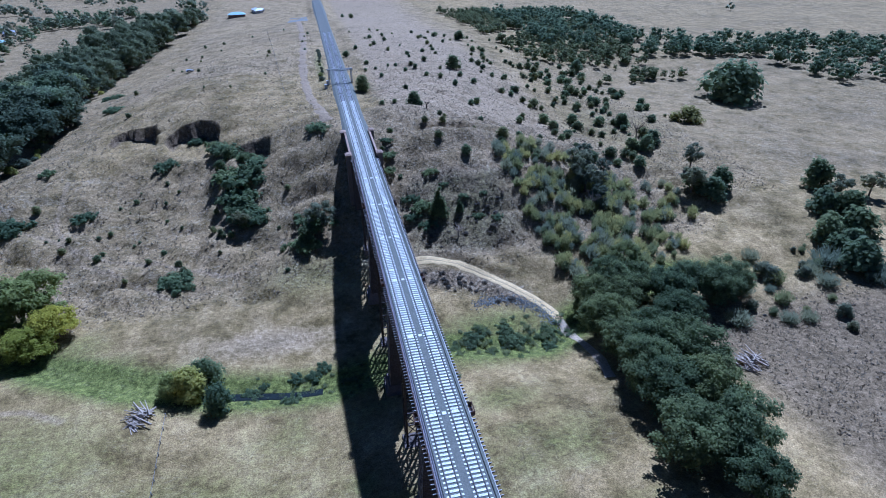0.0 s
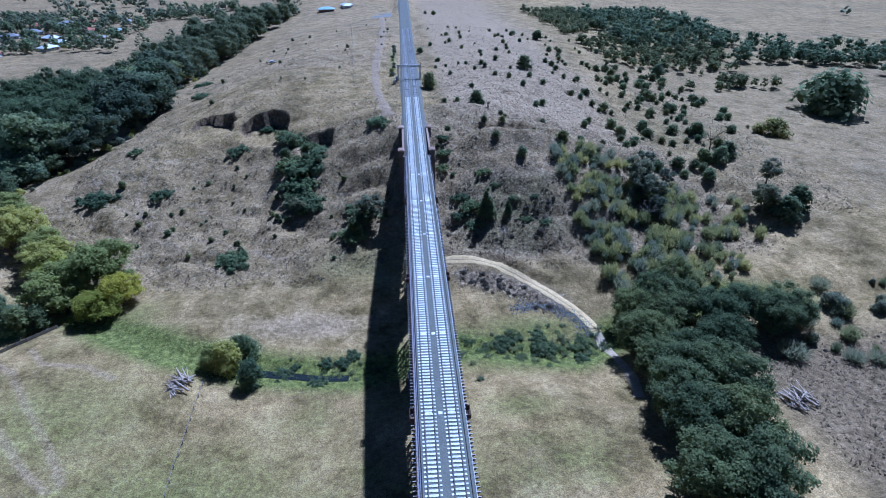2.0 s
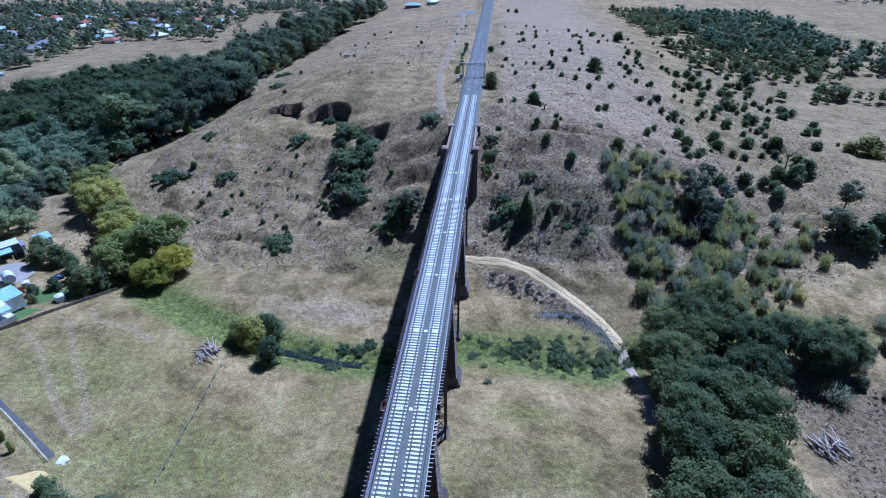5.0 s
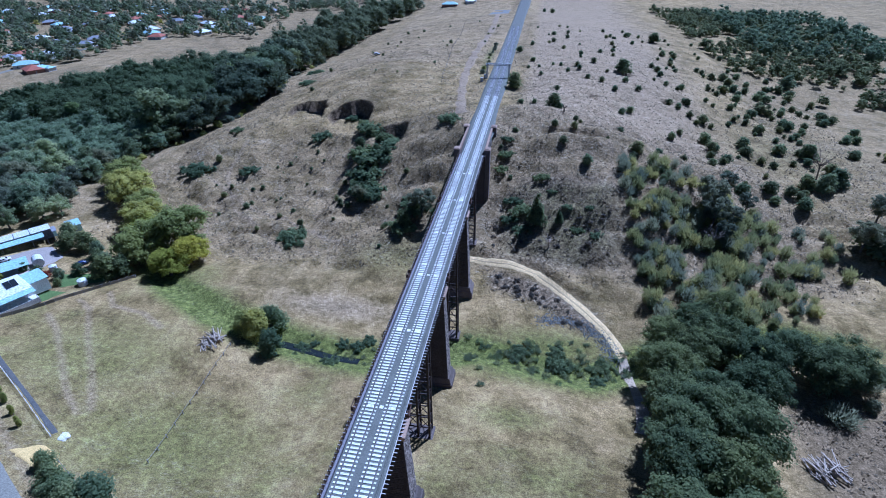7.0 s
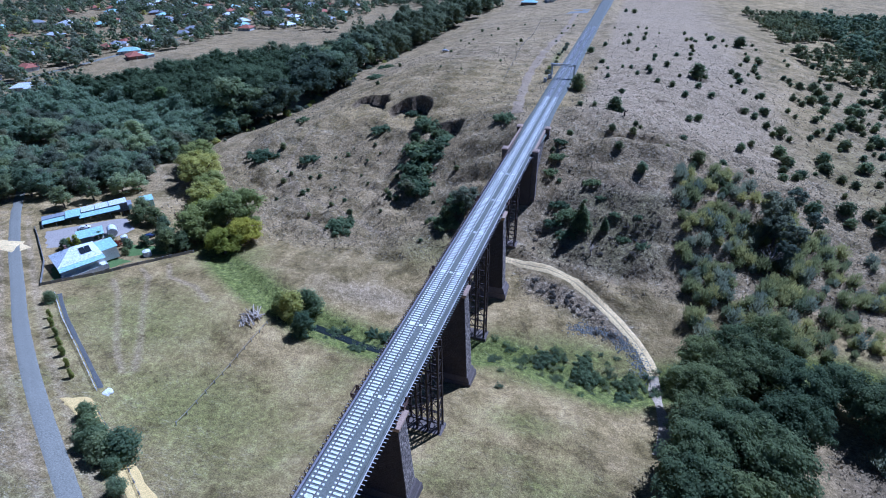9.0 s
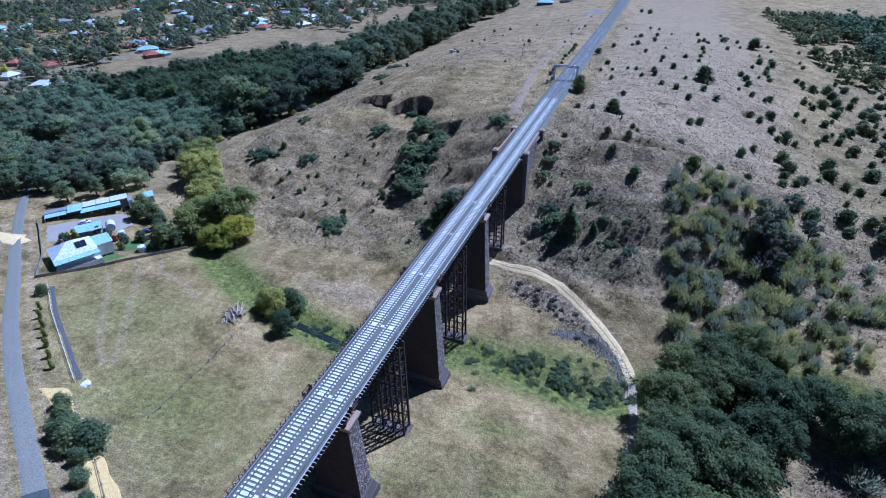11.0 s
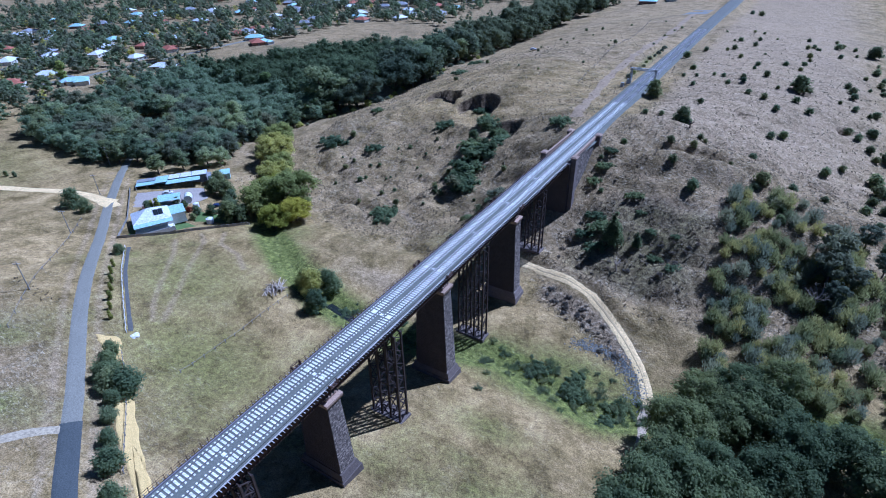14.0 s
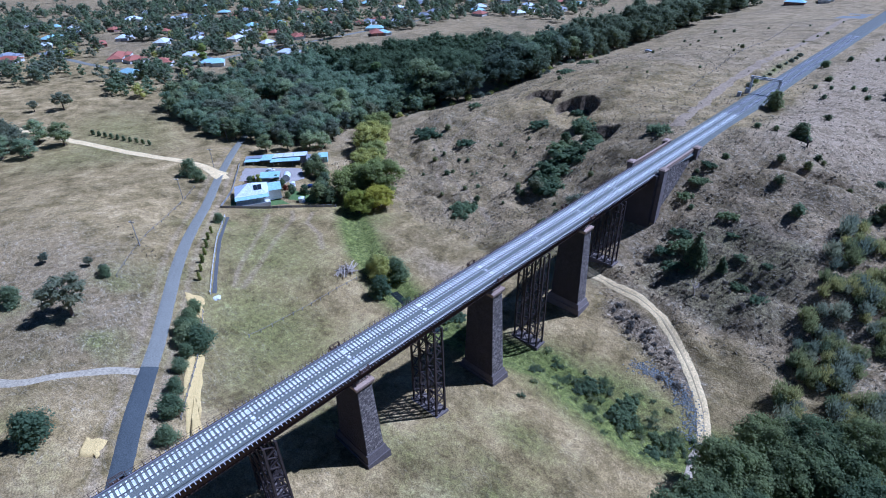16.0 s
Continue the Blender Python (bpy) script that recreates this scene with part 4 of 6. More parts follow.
def conifer(k):
    m = []
    for j in range(9):
        z = 1.6 + j * 1.15
        r = 2.7 * (1 - j / 10.5)
        for i in range(5 if j < 6 else 2):
            a = 2 * math.pi * i / 5 + j
            m.append((math.cos(a) * r * 0.55, math.sin(a) * r * 0.55, z, r * 0.62, r * 0.62, 1.1))
    return make_tree("pine_tree", "narrow dark pine on the slope", "tree", 120 + k, 11, m, 2600, 0.34, OAK_LEAF, 0.28, 0.5)


def bush(name, label, seed, n, spread, lift, size, leaves, leaf, mat, category="shrub", plume=None):
    m = dome(random.Random(seed), n, max(spread[0], spread[1]), lift + spread[2] + size * 0.3, size)
    return make_tree(name, label, category, seed, lift + size, m, leaves, leaf, mat, 0.09, 0.3, plume=plume)


def settle_first(protos, places, base, group):
    """Plant the kinds over the places, each kind's own first."""
    places = list(places)
    for i, (x, y, h) in enumerate(places):
        s = h / base
        m = pose(x, y, gz(x, y) - 0.05, 0, 0, rnd.uniform(0, 360)) @ Matrix.Diagonal((s * rnd.uniform(0.9, 1.14), s * rnd.uniform(0.9, 1.14), s, 1))
        if i < len(protos):
            o = protos[i]
            o.matrix_basis = m
        else:
            o = copy_thing(protos[rnd.randrange(len(protos))], m)
        o["group"] = group


OAKS = ((70, 58, 13), (84, 55, 14), (99, 52, 13), (68, 40, 13), (71, 29, 14), (57, 15, 14), (65, 12, 15), (52, 1, 13), (62, -1, 14), (58, -11, 11), (80, 44, 11), (60, 38, 12), (61, 49, 12), (63, 64, 12), (71, 69, 12), (79, 73, 12), (57, 23, 13), (76, 64, 13), (91, 57, 12), (104, 55, 12), (62, 32, 13))
settle_first([oak(k) for k in range(4)], OAKS, 12.0, "oaks by the field")
settle_first([willow(0, WILLOW_LEAF, "yellow-green willow beside the farmhouse paddock"), willow(1, WILLOW_LEAF, "yellow-green willow beside the farmhouse paddock"), willow(2, YELLOW_LEAF, "willow turning bright yellow by the paddock")],
             ((-158, 131, 12), (-136, 115, 12), (-101, 78, 10), (-106, 94, 13), (-116, 86, 12), (-148, 124, 11), (-128, 104, 11), (-121, 97, 11), (-164, 141, 10), (-97, 86, 9)), 9.0, "willows by the paddock")
settle_first([bush("creek_tree", "light green tree on the creek bank", 131, 30, (2.6, 2.6, 2.2), 4.2, 1.1, 3200, 0.19, WILLOW_LEAF, "tree"), bush("creek_tree", "dull green tree on the creek bank", 132, 30, (2.6, 2.6, 2.2), 4.0, 1.1, 3200, 0.19, BRAMBLE_LEAF, "tree")],
             ((-54.5, 51, 9.5), (-47, 44.5, 8), (-51, 55, 7), (-59, 52, 5)), 6.5, "trees on the creek bank")
settle_first([gum(k) for k in range(3)], ((148, 137, 12), (86, 118, 12), (86, 126, 14), (88, 111, 9), (95, 140, 11), (100, 130, 9), (92, 119, 10), (134, 116, 13), (-18, 116, 11), (-47, 130, 8), (-84, -31, 12), (-288, 83, 10), (-275, 95, 13), (-302, 112, 10), (189, 97, 10), (204, 96, 10), (-265, 81, 8), (-118, -29, 4), (-107, -20, 3.5), (-100, -18, 3.5), (-333, 28, 11), (-341, 14, 8), (-258, 88, 14), (-246, 92, 13)), 13.0, "eucalypts")
settle_first([conifer(0), conifer(1)], ((25, 114, 13), (33, 114, 6), (-350, 36, 12)), 12.0, "pines")
SHRUBS = [bush("hill_shrub", "dark olive shrub on the dry hillside", 140 + k, 12, (0.85, 0.85, 0.6), 0.85, 0.55, 420, 0.17, (SHRUB_LEAF, BRAMBLE_LEAF)[k % 2]) for k in range(4)]
HILL_SHRUBS = [(83, 160, 3), (71, 136, 3), (43, 141, 3.5), (9, 146, 1.3), (14, 133, 1.4), (14, 157, 1.8), (63, 154, 4), (30, 162, 2.5), (39, 172, 2), (62, 201, 2.5), (48, 244, 2), (44, 258, 2), (89, 404, 2.5), (30, 342, 2.5), (8, 312, 3.5),
               (105, 222, 4), (126, 251, 3), (142, 302, 4), (159, 376, 3), (83, 186, 3), (94, 230, 2.5), (30, 538, 4), (22, 549, 3)]
LOWER_SHRUBS = [(-67, 114, 3), (-98, 133, 2), (-91, 161, 2.5), (-75, 125, 2.5), (-69, 118, 2), (-99, 130, 3), (-111, 134, 2), (-32, 114, 2.5), (-58, 144, 2), (-97, 143, 2), (-126, 159, 3), (-86, 137, 1.5), ]
SCRUB_TREES = [(29.5, 184, 6.5), (167, 79, 7), (171, 72, 8), (154, 54, 7), (155, 64, 5), (180, 84, 7), (163, 66, 5), (190, 110, 8), (149, 118, 6), (185, 333, 6), (68, 263, 5), (106, 391, 5), (141, 112, 6), (137, 119, 5), (140, 161, 5), (146, 166, 5), (134, 163, 4), (146, 196, 5), (174, 90, 6), (160, 73, 6)]
r2 = random.Random(5)
while len(HILL_SHRUBS) < 150:
    x, y = r2.uniform(12, 175), r2.uniform(150, 420)
    if x > 95 + (y - 150) * 0.35 + 35 or (x < 20 and y < 175):
        continue
    HILL_SHRUBS.append((x, y, r2.choice((1.2, 1.5, 1.8, 2.2, 2.6)) * (1.0 + 0.25 * (x > 80))))
while len(HILL_SHRUBS) < 250:
    x, y = r2.uniform(86, 190), r2.uniform(140, 330)
    if x < 88 + (y - 140) * 0.2 or (x > 150 and y < 200):
        continue
    HILL_SHRUBS.append((x, y, r2.choice((1.6, 2.2, 2.8, 3.6, 4.4))))
settle_first([bush("scrub_tree", "leafy dull green tree at the edge of the field", 145 + k, 16, (1.5, 1.5, 1.3), 2.0, 0.8, 1200, 0.22, (OAK_LEAF, FOREST_LEAF)[k], "tree") for k in range(2)], SCRUB_TREES, 4.0, "scrubby trees")
settle_first(SHRUBS[:2], HILL_SHRUBS, 2.2, "shrubs on the dry hill")
settle_first(SHRUBS[2:], LOWER_SHRUBS + [(r2.uniform(-130, -25), r2.uniform(95, 170), r2.uniform(0.9, 2.0)) for _ in range(34)] + [(r2.uniform(-130, -15), r2.uniform(230, 480), r2.uniform(1.2, 2.4)) for _ in range(26)], 2.2, "shrubs on the lower slopes")
settle_first([bush("round_tree", "dense dark round tree beside the railway", 151, 9, (1.6, 1.6, 1.6), 3.2, 1.5, 1300, 0.28, OAK_LEAF, "tree")], ((9.6, 222, 8),), 5.6, "trees beside the railway")

BROOMS = [bush("broom_bush", "upright yellow-green broom bush in a thicket", 160 + k, 16, (1.25, 1.25, 1.15), 1.35, 0.62, 900, 0.15, (BROOM_LEAF, SHRUB_LEAF, BROOM_LEAF, GREY_LEAF)[k], plume=(1.5, 3.3)) for k in range(4)]
THICKET = []
while len(THICKET) < 300:
    x, y = r2.uniform(56, 132), r2.uniform(75, 146)
    west = 56.5 + (122 - y) * 0.1
    dense = 1 - 0.8 * float(smooth01(78, 112, x)) - 0.35 * float(smooth01(118, 140, y))
    if x < west or (x > 110 and y < 92) or r2.random() > dense or noise.noise(Vector((x * 0.11, y * 0.11, 3))) < -0.28:
        continue
    h = r2.uniform(2.1, 4.4)
    if any((x - a) ** 2 + (y - b) ** 2 < (0.36 * h + 0.5) ** 2 for a, b, _ in THICKET):
        continue
    THICKET.append((x, y, h))
settle_first(BROOMS, THICKET, 3.2, "broom thicket")
settle_first([bush("grey_bush", "silvery grey bush near the creek", 170 + k, 24, (1.3, 1.3, 0.6), 1.2, 0.6, 1500, 0.14, (GREY_LEAF, SHRUB_LEAF, GREY_LEAF)[k], plume=(None, (1.9, 2.6), (2.0, 2.2))[k]) for k in range(3)],
             [(107, 46, 3.5), (111, 42, 2.2), (119, 37, 3.2), (127, 30, 2), (122, 41, 1.6), (130, 36, 3), (98, 41, 3.4), (113, 38, 2.4), (118, 46, 4), (124, 56, 4.4), (138, 50, 3.2), (106, 60, 4), (147, 60, 4.6), (133, 43, 2.2)]
             + [(r2.uniform(102, 168), 58 + r2.gauss(0, 7), r2.choice((1.2, 1.8, 2.6, 3.6))) for _ in range(30)], 2.4, "grey bushes by the creek")
settle_first([bush("weeping_bush", "broad blue-green willow bush in the pasture", 175 + k, 14, (3.4, 2.6, 1.1), 1.9, 1.3, 1500, 0.3, FOREST_LEAF if k == 0 else BROOM_LEAF) for k in range(2)], ((250, 243, 8.5), (191, 201, 7.5), (258, 247, 8)), 3.4, "bushes in the far pasture")
settle_first([bush("roadside_cypress", "slender young cypress in the roadside row", 180, 7, (0.25, 0.25, 1.2), 1.7, 0.42, 420, 0.16, CYPRESS_LEAF, "tree")], ((-113, 20, 3.5), (-107.5, 16.5, 3.5), (-102, 13.5, 3.5), (-97.5, 10.8, 3.4), (-93, 8, 3.5), (-88.5, 5.4, 3.2), (-84.5, 3, 3.5)), 3.3, "row of roadside cypresses")
settle_first([bush("roadside_bush", "rounded dark green garden bush beside the road", 190 + k, 9, (1.2, 1.2, 1.1), 1.9, 0.8, 2600, 0.12, (BRAMBLE_LEAF, FOREST_LEAF, BRAMBLE_LEAF)[k]) for k in range(3)],
             ((-122, 27, 4), (-47.5, -18.2, 4.2), (-40, -22, 4.5), (-32.5, -25.8, 4.5), (-25, -29.6, 4.0), (-66, -8, 4.4), (-55, -10, 6.2), (-57.5, -12.5, 5.2), (-71, -4.8, 3.4), (-61.5, -10.5, 4.8), (-53, -14.5, 3.4), (-64, -11.5, 3.2), (-39, -48, 6), (-175, 39, 7), (-166, 39, 5), (-101, -41, 5), (-98, -18, 3)), 3.4, "bushes along the road")
BRAMBLES = [bush("bramble_patch", "low sprawling green bramble patch on the slope", 200 + k, 22, (2.8, 1.8, 0.12), 0.15, 0.55, 1100, 0.2, BRAMBLE_LEAF) for k in range(3)]
BRAMBLE_PLACES = [(-130, 186, 1.6), (-144, 322, 2.2), (-136, 318, 2.0), (-125, 269, 1.8), (-80, 181, 1.5), (-134, 152, 1.9), (-109, 155, 1.3), (-68, 107, 1.5), (-49, 174, 2.0), (-55, 179, 1.8), (-45, 155, 2.2), (11, 150, 0.9), (15, 115, 1.1), (19, 119, 1.1), (26, 134, 0.8), (-15, 166, 1.4),
                  (-48, 147, 2.2), (-46, 140, 2.2), (-52, 160, 2.0), (-41, 162, 2.0), (-44, 134, 1.8), (-60, 190, 1.6), (-71, 199, 1.4), (12, 144, 0.9), (10, 137, 0.8), (21, 112, 1.0), (40, 112, 0.7), (46, 108, 0.6), (36, 120, 0.7), (16, 124, 0.9), (30, 128, 0.6), (44, 119, 0.6), (-24, 110, 2.0), (-20, 122, 1.8)]
BRAMBLE_PLACES += [(r2.uniform(8, 50), r2.uniform(50, 64), r2.uniform(0.5, 0.8)) for _ in range(9)] + [(r2.uniform(-44, -12), r2.uniform(44, 56), r2.uniform(0.5, 0.8)) for _ in range(6)]
settle_first(BRAMBLES, BRAMBLE_PLACES, 1.15, "bramble patches")
settle_first([bush("gully_tree", "dark leafy tree in the eroded gully", 210 + k, 10, (2.2, 2.2, 1.9), 3.6, 1.4, 1300, 0.28, OAK_LEAF, "tree") for k in range(2)], ((-60, 180, 4), (-54, 172, 5), (-48, 168, 4.5), (-57, 165, 5), (-47, 158, 5), (-53, 153, 4.5), (-41, 154, 4), (-46, 150, 5), (-50, 135, 6), (-51, 126, 4.5), (-44, 144, 5), (-55, 128, 4), (-24, 111, 8), (-21, 120, 9), (-46, 130, 6)), 6.0, "trees in the gully")


THISTLE = leaf_material("grey_brown_thistle", (0.15, 0.13, 0.105), (0.34, 0.30, 0.24))
thistle = [bush("thistle_clump", "dry grey-brown thistle clump on the bank", 230 + k, 9, (1.3, 1.0, 0.25), 0.4, 0.5, 420, 0.14, THISTLE) for k in range(2)]
BANK = [(14 + 28 * t + r2.gauss(0, 2.0), 88.0 - 4 * t - 12 * t * t + r2.gauss(0, 2.2), r2.uniform(0.5, 1.1)) for t in [k / 46 for k in range(46)]]
BANK += [(r2.uniform(86, 150), r2.uniform(-6, 48), r2.uniform(0.35, 0.7)) for _ in range(26)] + [(r2.uniform(10, 52), r2.uniform(100, 118), r2.uniform(0.7, 1.3)) for _ in range(30)]
settle_first(thistle, [b for b in BANK if float(off_line(b[0], b[1], TRACK)) > 3.0], 1.1, "thistle clumps")


RUSH = leaf_material("grey_green_rush", (0.15, 0.185, 0.10), (0.36, 0.40, 0.23))
rushes = [bush("rush_clump", "soft grey-green rushes beside the dry creek", 260 + k, 12, (1.7, 1.2, 0.2), 0.35, 0.5, 420, 0.16, RUSH if k else BRAMBLE_LEAF, plume=(1.7, 1.1)) for k in range(3)]
settle_first(rushes, [(r2.uniform(6, 54), 57 + r2.gauss(0, 4.2), r2.uniform(0.7, 1.5)) for _ in range(80)] + [(r2.uniform(-46, -8), 49 + r2.gauss(0, 2.5), r2.uniform(0.5, 1.0)) for _ in range(40)], 1.2, "rushes by the creek")


# ---- creek woodland, then the far woods and town trees as one mass each ----
WOOD_EAST = ((70, -212), (90, -200), (105, -184), (140, -187), (176, -174), (202, -156), (267, -148), (300, -160), (396, -167), (450, -154), (570, -138), (640, -130))
WOOD_WEST = ((70, -292), (130, -330), (200, -345), (228, -335), (250, -312), (300, -298), (336, -258), (350, -236), (385, -238), (420, -230), (520, -222), (640, -212))


def between(table, y):
    return float(np.interp(y, [r[0] for r in table], [r[1] for r in table]))


r3 = random.Random(11)
GROVE, DARK_WOOD, DEEP_GROVE, DEEP_DARK, DEEP_PINE = [(-262, -17, 12), (-254, -8, 11), (-268, -8, 13), (-262, 10, 13), (-276, 2, 12), (-283, -10, 13), (-184, 82, 9), (-179, 92, 10), (-172, 101, 10), (-170, 108, 9), (-194, 97, 11), (-184, 106, 12), (-200, 89, 11), (-177, 119, 11), (-190, 114, 12)], [], [], [], []
taken = collections.defaultdict(list)
for _ in range(16000):
    y = r3.uniform(74, 640)
    east, west = between(WOOD_EAST, y), between(WOOD_WEST, y)
    x = r3.uniform(west, east)
    if noise.noise(Vector((x * 0.02, y * 0.02, 5))) < -0.4:
        continue
    cell = (int(x // 6.4), int(y // 6.4))
    room = r3.choice((4.8, 6.5, 8.5, 11.0))
    if any(math.hypot(x - a, y - b) < room for dx in (-2, -1, 0, 1, 2) for dy in (-2, -1, 0, 1, 2) for a, b in taken[cell[0] + dx, cell[1] + dy]):
        continue
    taken[cell].append((x, y))
    lean = noise.noise(Vector((x * 0.014, y * 0.014, 12))) * 45
    edge = x > east - 26
    if y + lean < 205:
        (GROVE if (y < 165 or edge) and len(GROVE) < 165 else DEEP_GROVE).append((x, y, room * 0.75 + r3.uniform(4, 9)))
    elif y + lean < 345:
        (DARK_WOOD if edge and len(DARK_WOOD) < 60 else DEEP_DARK).append((x, y, room * 1.1 + r3.uniform(4, 11)))
    elif noise.noise(Vector((x * 0.03, y * 0.03, 21))) > -0.12:
        DEEP_PINE.append((x, y, room * 0.9 + r3.uniform(3, 15)))
settle_first([forest_tree(k, (GROVE_LEAF, GROVE_LEAF, GUM_LEAF, FOREST_LEAF)[k], "soft green tree in the dense creek grove") for k in range(4)], GROVE, 12.0, "creek grove")
settle_first([forest_tree(4 + k, (PINE_LEAF, OAK_LEAF, FOREST_LEAF)[k], "tall dark tree at the foot of the dry hill") for k in range(3)], DARK_WOOD, 12.0, "dark creek woodland")
settle_first([forest_tree(8, POPLAR_LEAF, "slim fresh green poplar among the dark woodland", 2.1)], ((-176, 262, 17), (-180, 268, 14), (-186, 284, 15), (-254, 214, 13), (-402, 150, 12)), 12.0, "poplars")

understorey = [bush("understorey_bush", "green bush along the woodland edge", 240 + k, 14, (1.9, 1.9, 0.9), 1.1, 0.9, 900, 0.26, (GUM_LEAF, WILLOW_LEAF, GREY_LEAF)[k]) for k in range(3)]
EDGE = [(-9.5 + r3.uniform(-1, 1), 252 + 9 * k, r3.uniform(1.4, 2.6)) for k in range(10)]
for _ in range(64):
    y = r3.uniform(105, 420)
    EDGE.append((between(WOOD_EAST, y) + r3.uniform(-3, 6), y, r3.uniform(2.0, 5.0)))
settle_first(understorey, EDGE, 2.9, "bushes along the woodland edge")
GARDEN = [(-133, 83, 6), (-128, 77, 6.5), (-120, 71, 6), (-124, 76, 5), (-116, 74, 5), (-140, 86, 5), (-147, 66, 3), (-139, 62, 2.5), (-134, 66, 3), (-152, 56, 3), (-130, 70, 3), (-146, 84, 5), (-150, 90, 6), (-142, 66, 2.5), (-131, 62, 2.0)]
settle_first([bush("garden_tree", "dark leafy garden tree behind the farmhouse", 250 + k, 14, (1.8, 1.8, 1.5), 2.4, 0.8, 1900, 0.17, OAK_LEAF if k else FOREST_LEAF, "tree") for k in range(2)], GARDEN, 4.4, "garden trees of the farm")
settle_first([bush("golden_cypress", "narrow golden cypress in the farm garden", 255, 7, (0.3, 0.3, 1.2), 1.8, 0.45, 420, 0.16, YELLOW_LEAF, "tree")], ((-151.5, 57.5, 4.6), (-149.8, 59, 4.0)), 3.3, "golden cypresses")
settle_first([bush("red_shrub", "dark red leaved shrub beside the farmhouse", 256, 9, (0.9, 0.9, 0.7), 1.1, 0.5, 600, 0.13, leaf_material("red_leaf", (0.2, 0.05, 0.03), (0.45, 0.14, 0.08)))], ((-138.5, 65.5, 2.6), (-136.5, 67.5, 1.8)), 2.2, "red garden shrubs")
PASTURE_ROW = [(-270 + 37 * i / 9, 26 + 16 * i / 9, 3.4) for i in range(10)]
settle_first([bush("windbreak_tree", "small dark tree in a windbreak row", 220, 6, (0.5, 0.5, 1.1), 1.9, 0.7, 350, 0.26, OAK_LEAF, "tree")], PASTURE_ROW, 3.6, "windbreak row in the pasture")


def wood_mass(name, label, places, mat, seed, leaves=150, leaf=1.0, clumps=7, slim=1.0):
    """Far trees that nobody could count, each a crown of leaf masses and sprays, in one mesh."""
    g = random.Random(seed)
    ms = []
    for x, y, h in places:
        z = gz(x, y)
        w = h * g.uniform(0.3, 0.48) * slim
        top = g.uniform(0.25, 0.75)
        for k in range(clumps):
            q = (k + 0.5) / clumps
            a, r = k * 2.4 + g.random(), w * (1 - top * q * q) * g.uniform(0.35, 0.95)
            u = w * g.uniform(0.42, 0.72) * (1 - 0.45 * q * top)
            ms.append((x + math.cos(a) * r, y + math.sin(a) * r, z + h * (0.2 + 0.68 * q), u, u, max(u * 0.8, h * 0.11)))
    v, f = leaf_cloud(seed * 977, ms, leaves * len(places), leaf)
    me = quads_mesh(name, v, f, mat, inner_masses(seed, ms, 0.68))
    return tagged(new(name, me), label, "trees", kind="stuff")


def scatter(seed, n, box_, keep, hs):
    g, out = random.Random(seed), []
    while len(out) < n:
        x, y = g.uniform(box_[0], box_[1]), g.uniform(box_[2], box_[3])
        if keep(x, y):
            out.append((x, y, g.uniform(*hs)))
    return out


# open paddocks: x from, to; y from, to
FIELDS = ((-330, -215, -60, 78), (-420, -225, -60, 62), (-404, -300, 238, 338), (-384, -236, 322, 492), (-508, -424, 70, 128), (-545, -500, 360, 430), (-300, -236, 560, 680), (-420, -330, 700, 800), (-700, -630, 480, 560))
r4 = random.Random(17)
KNOWN = ((-643, 96), (-480, 107), (-637, 208), (-393, 153), (-544, 74), (-567, 41), (-424, 124), (-522, 163), (-507, 508), (-449, 354), (-388, 326), (-382, 481), (-665, 564), (-454, 385), (-724, 465), (-461, 440))
homes = list(KNOWN) + [(-652, 549), (-449, 363), (-384, 330), (-439, 463), (-467, 438), (-346, 509), (-566, 553), (-548, 40), (-400, 154), (-456, 113)]
while len(homes) < 128:
    x, y = r4.uniform(-760, -320), r4.uniform(60, 720)
    if x > between(WOOD_WEST, y) - 25 or (x > -400 and y < 140) or any(a - 6 < x < b + 6 and c - 6 < y < d + 6 for a, b, c, d in FIELDS):
        continue
    if all((x - a) ** 2 + (y - b) ** 2 > 700 for a, b in homes):
        homes.append((x, y))


def town_wood(x, y):
    if any(abs(x - a) < 11 and abs(y - b) < 11 for a, b in homes):
        return False
    if x > between(WOOD_WEST, y) - 8:
        return False
    if any(a < x < b and c < y < d for a, b, c, d in FIELDS):
        return False
    return noise.noise(Vector((x * 0.018, y * 0.018, 7))) > -0.16


wood_mass("grove_wood", "soft green grove crowns along the creek", DEEP_GROVE, GROVE_LEAF, 29, 900, 0.4, 14)
wood_mass("dark_wood", "dense dark woodland crowns behind the creek trees", DEEP_DARK, OAK_LEAF, 30, 800, 0.42, 14, 1.1)
wood_mass("pine_wood", "tall blackish pines along the far side of the hill", DEEP_PINE, PINE_LEAF, 37, 520, 0.45, 13, 0.95)
wood_mass("town_trees", "scattered green trees among the town houses", scatter(31, 1500, (-900, -225, 20, 760), town_wood, (6, 13)), FOREST_LEAF, 31, 80, 0.8)
wood_mass("town_gums", "grey-green trees among the town houses", scatter(38, 800, (-900, -225, 20, 760), town_wood, (6, 14)), GUM_LEAF, 38, 80, 0.8)
wood_mass("town_pines", "dark conifers among the town houses", scatter(39, 420, (-900, -225, 20, 760), town_wood, (9, 17)), PINE_LEAF, 39, 80, 0.8, 7, 0.7)
wood_mass("yellowing_trees", "yellow-green deciduous trees among the town houses", scatter(40, 90, (-760, -300, 60, 600), town_wood, (5, 10)), WILLOW_LEAF, 40, 80, 0.7)
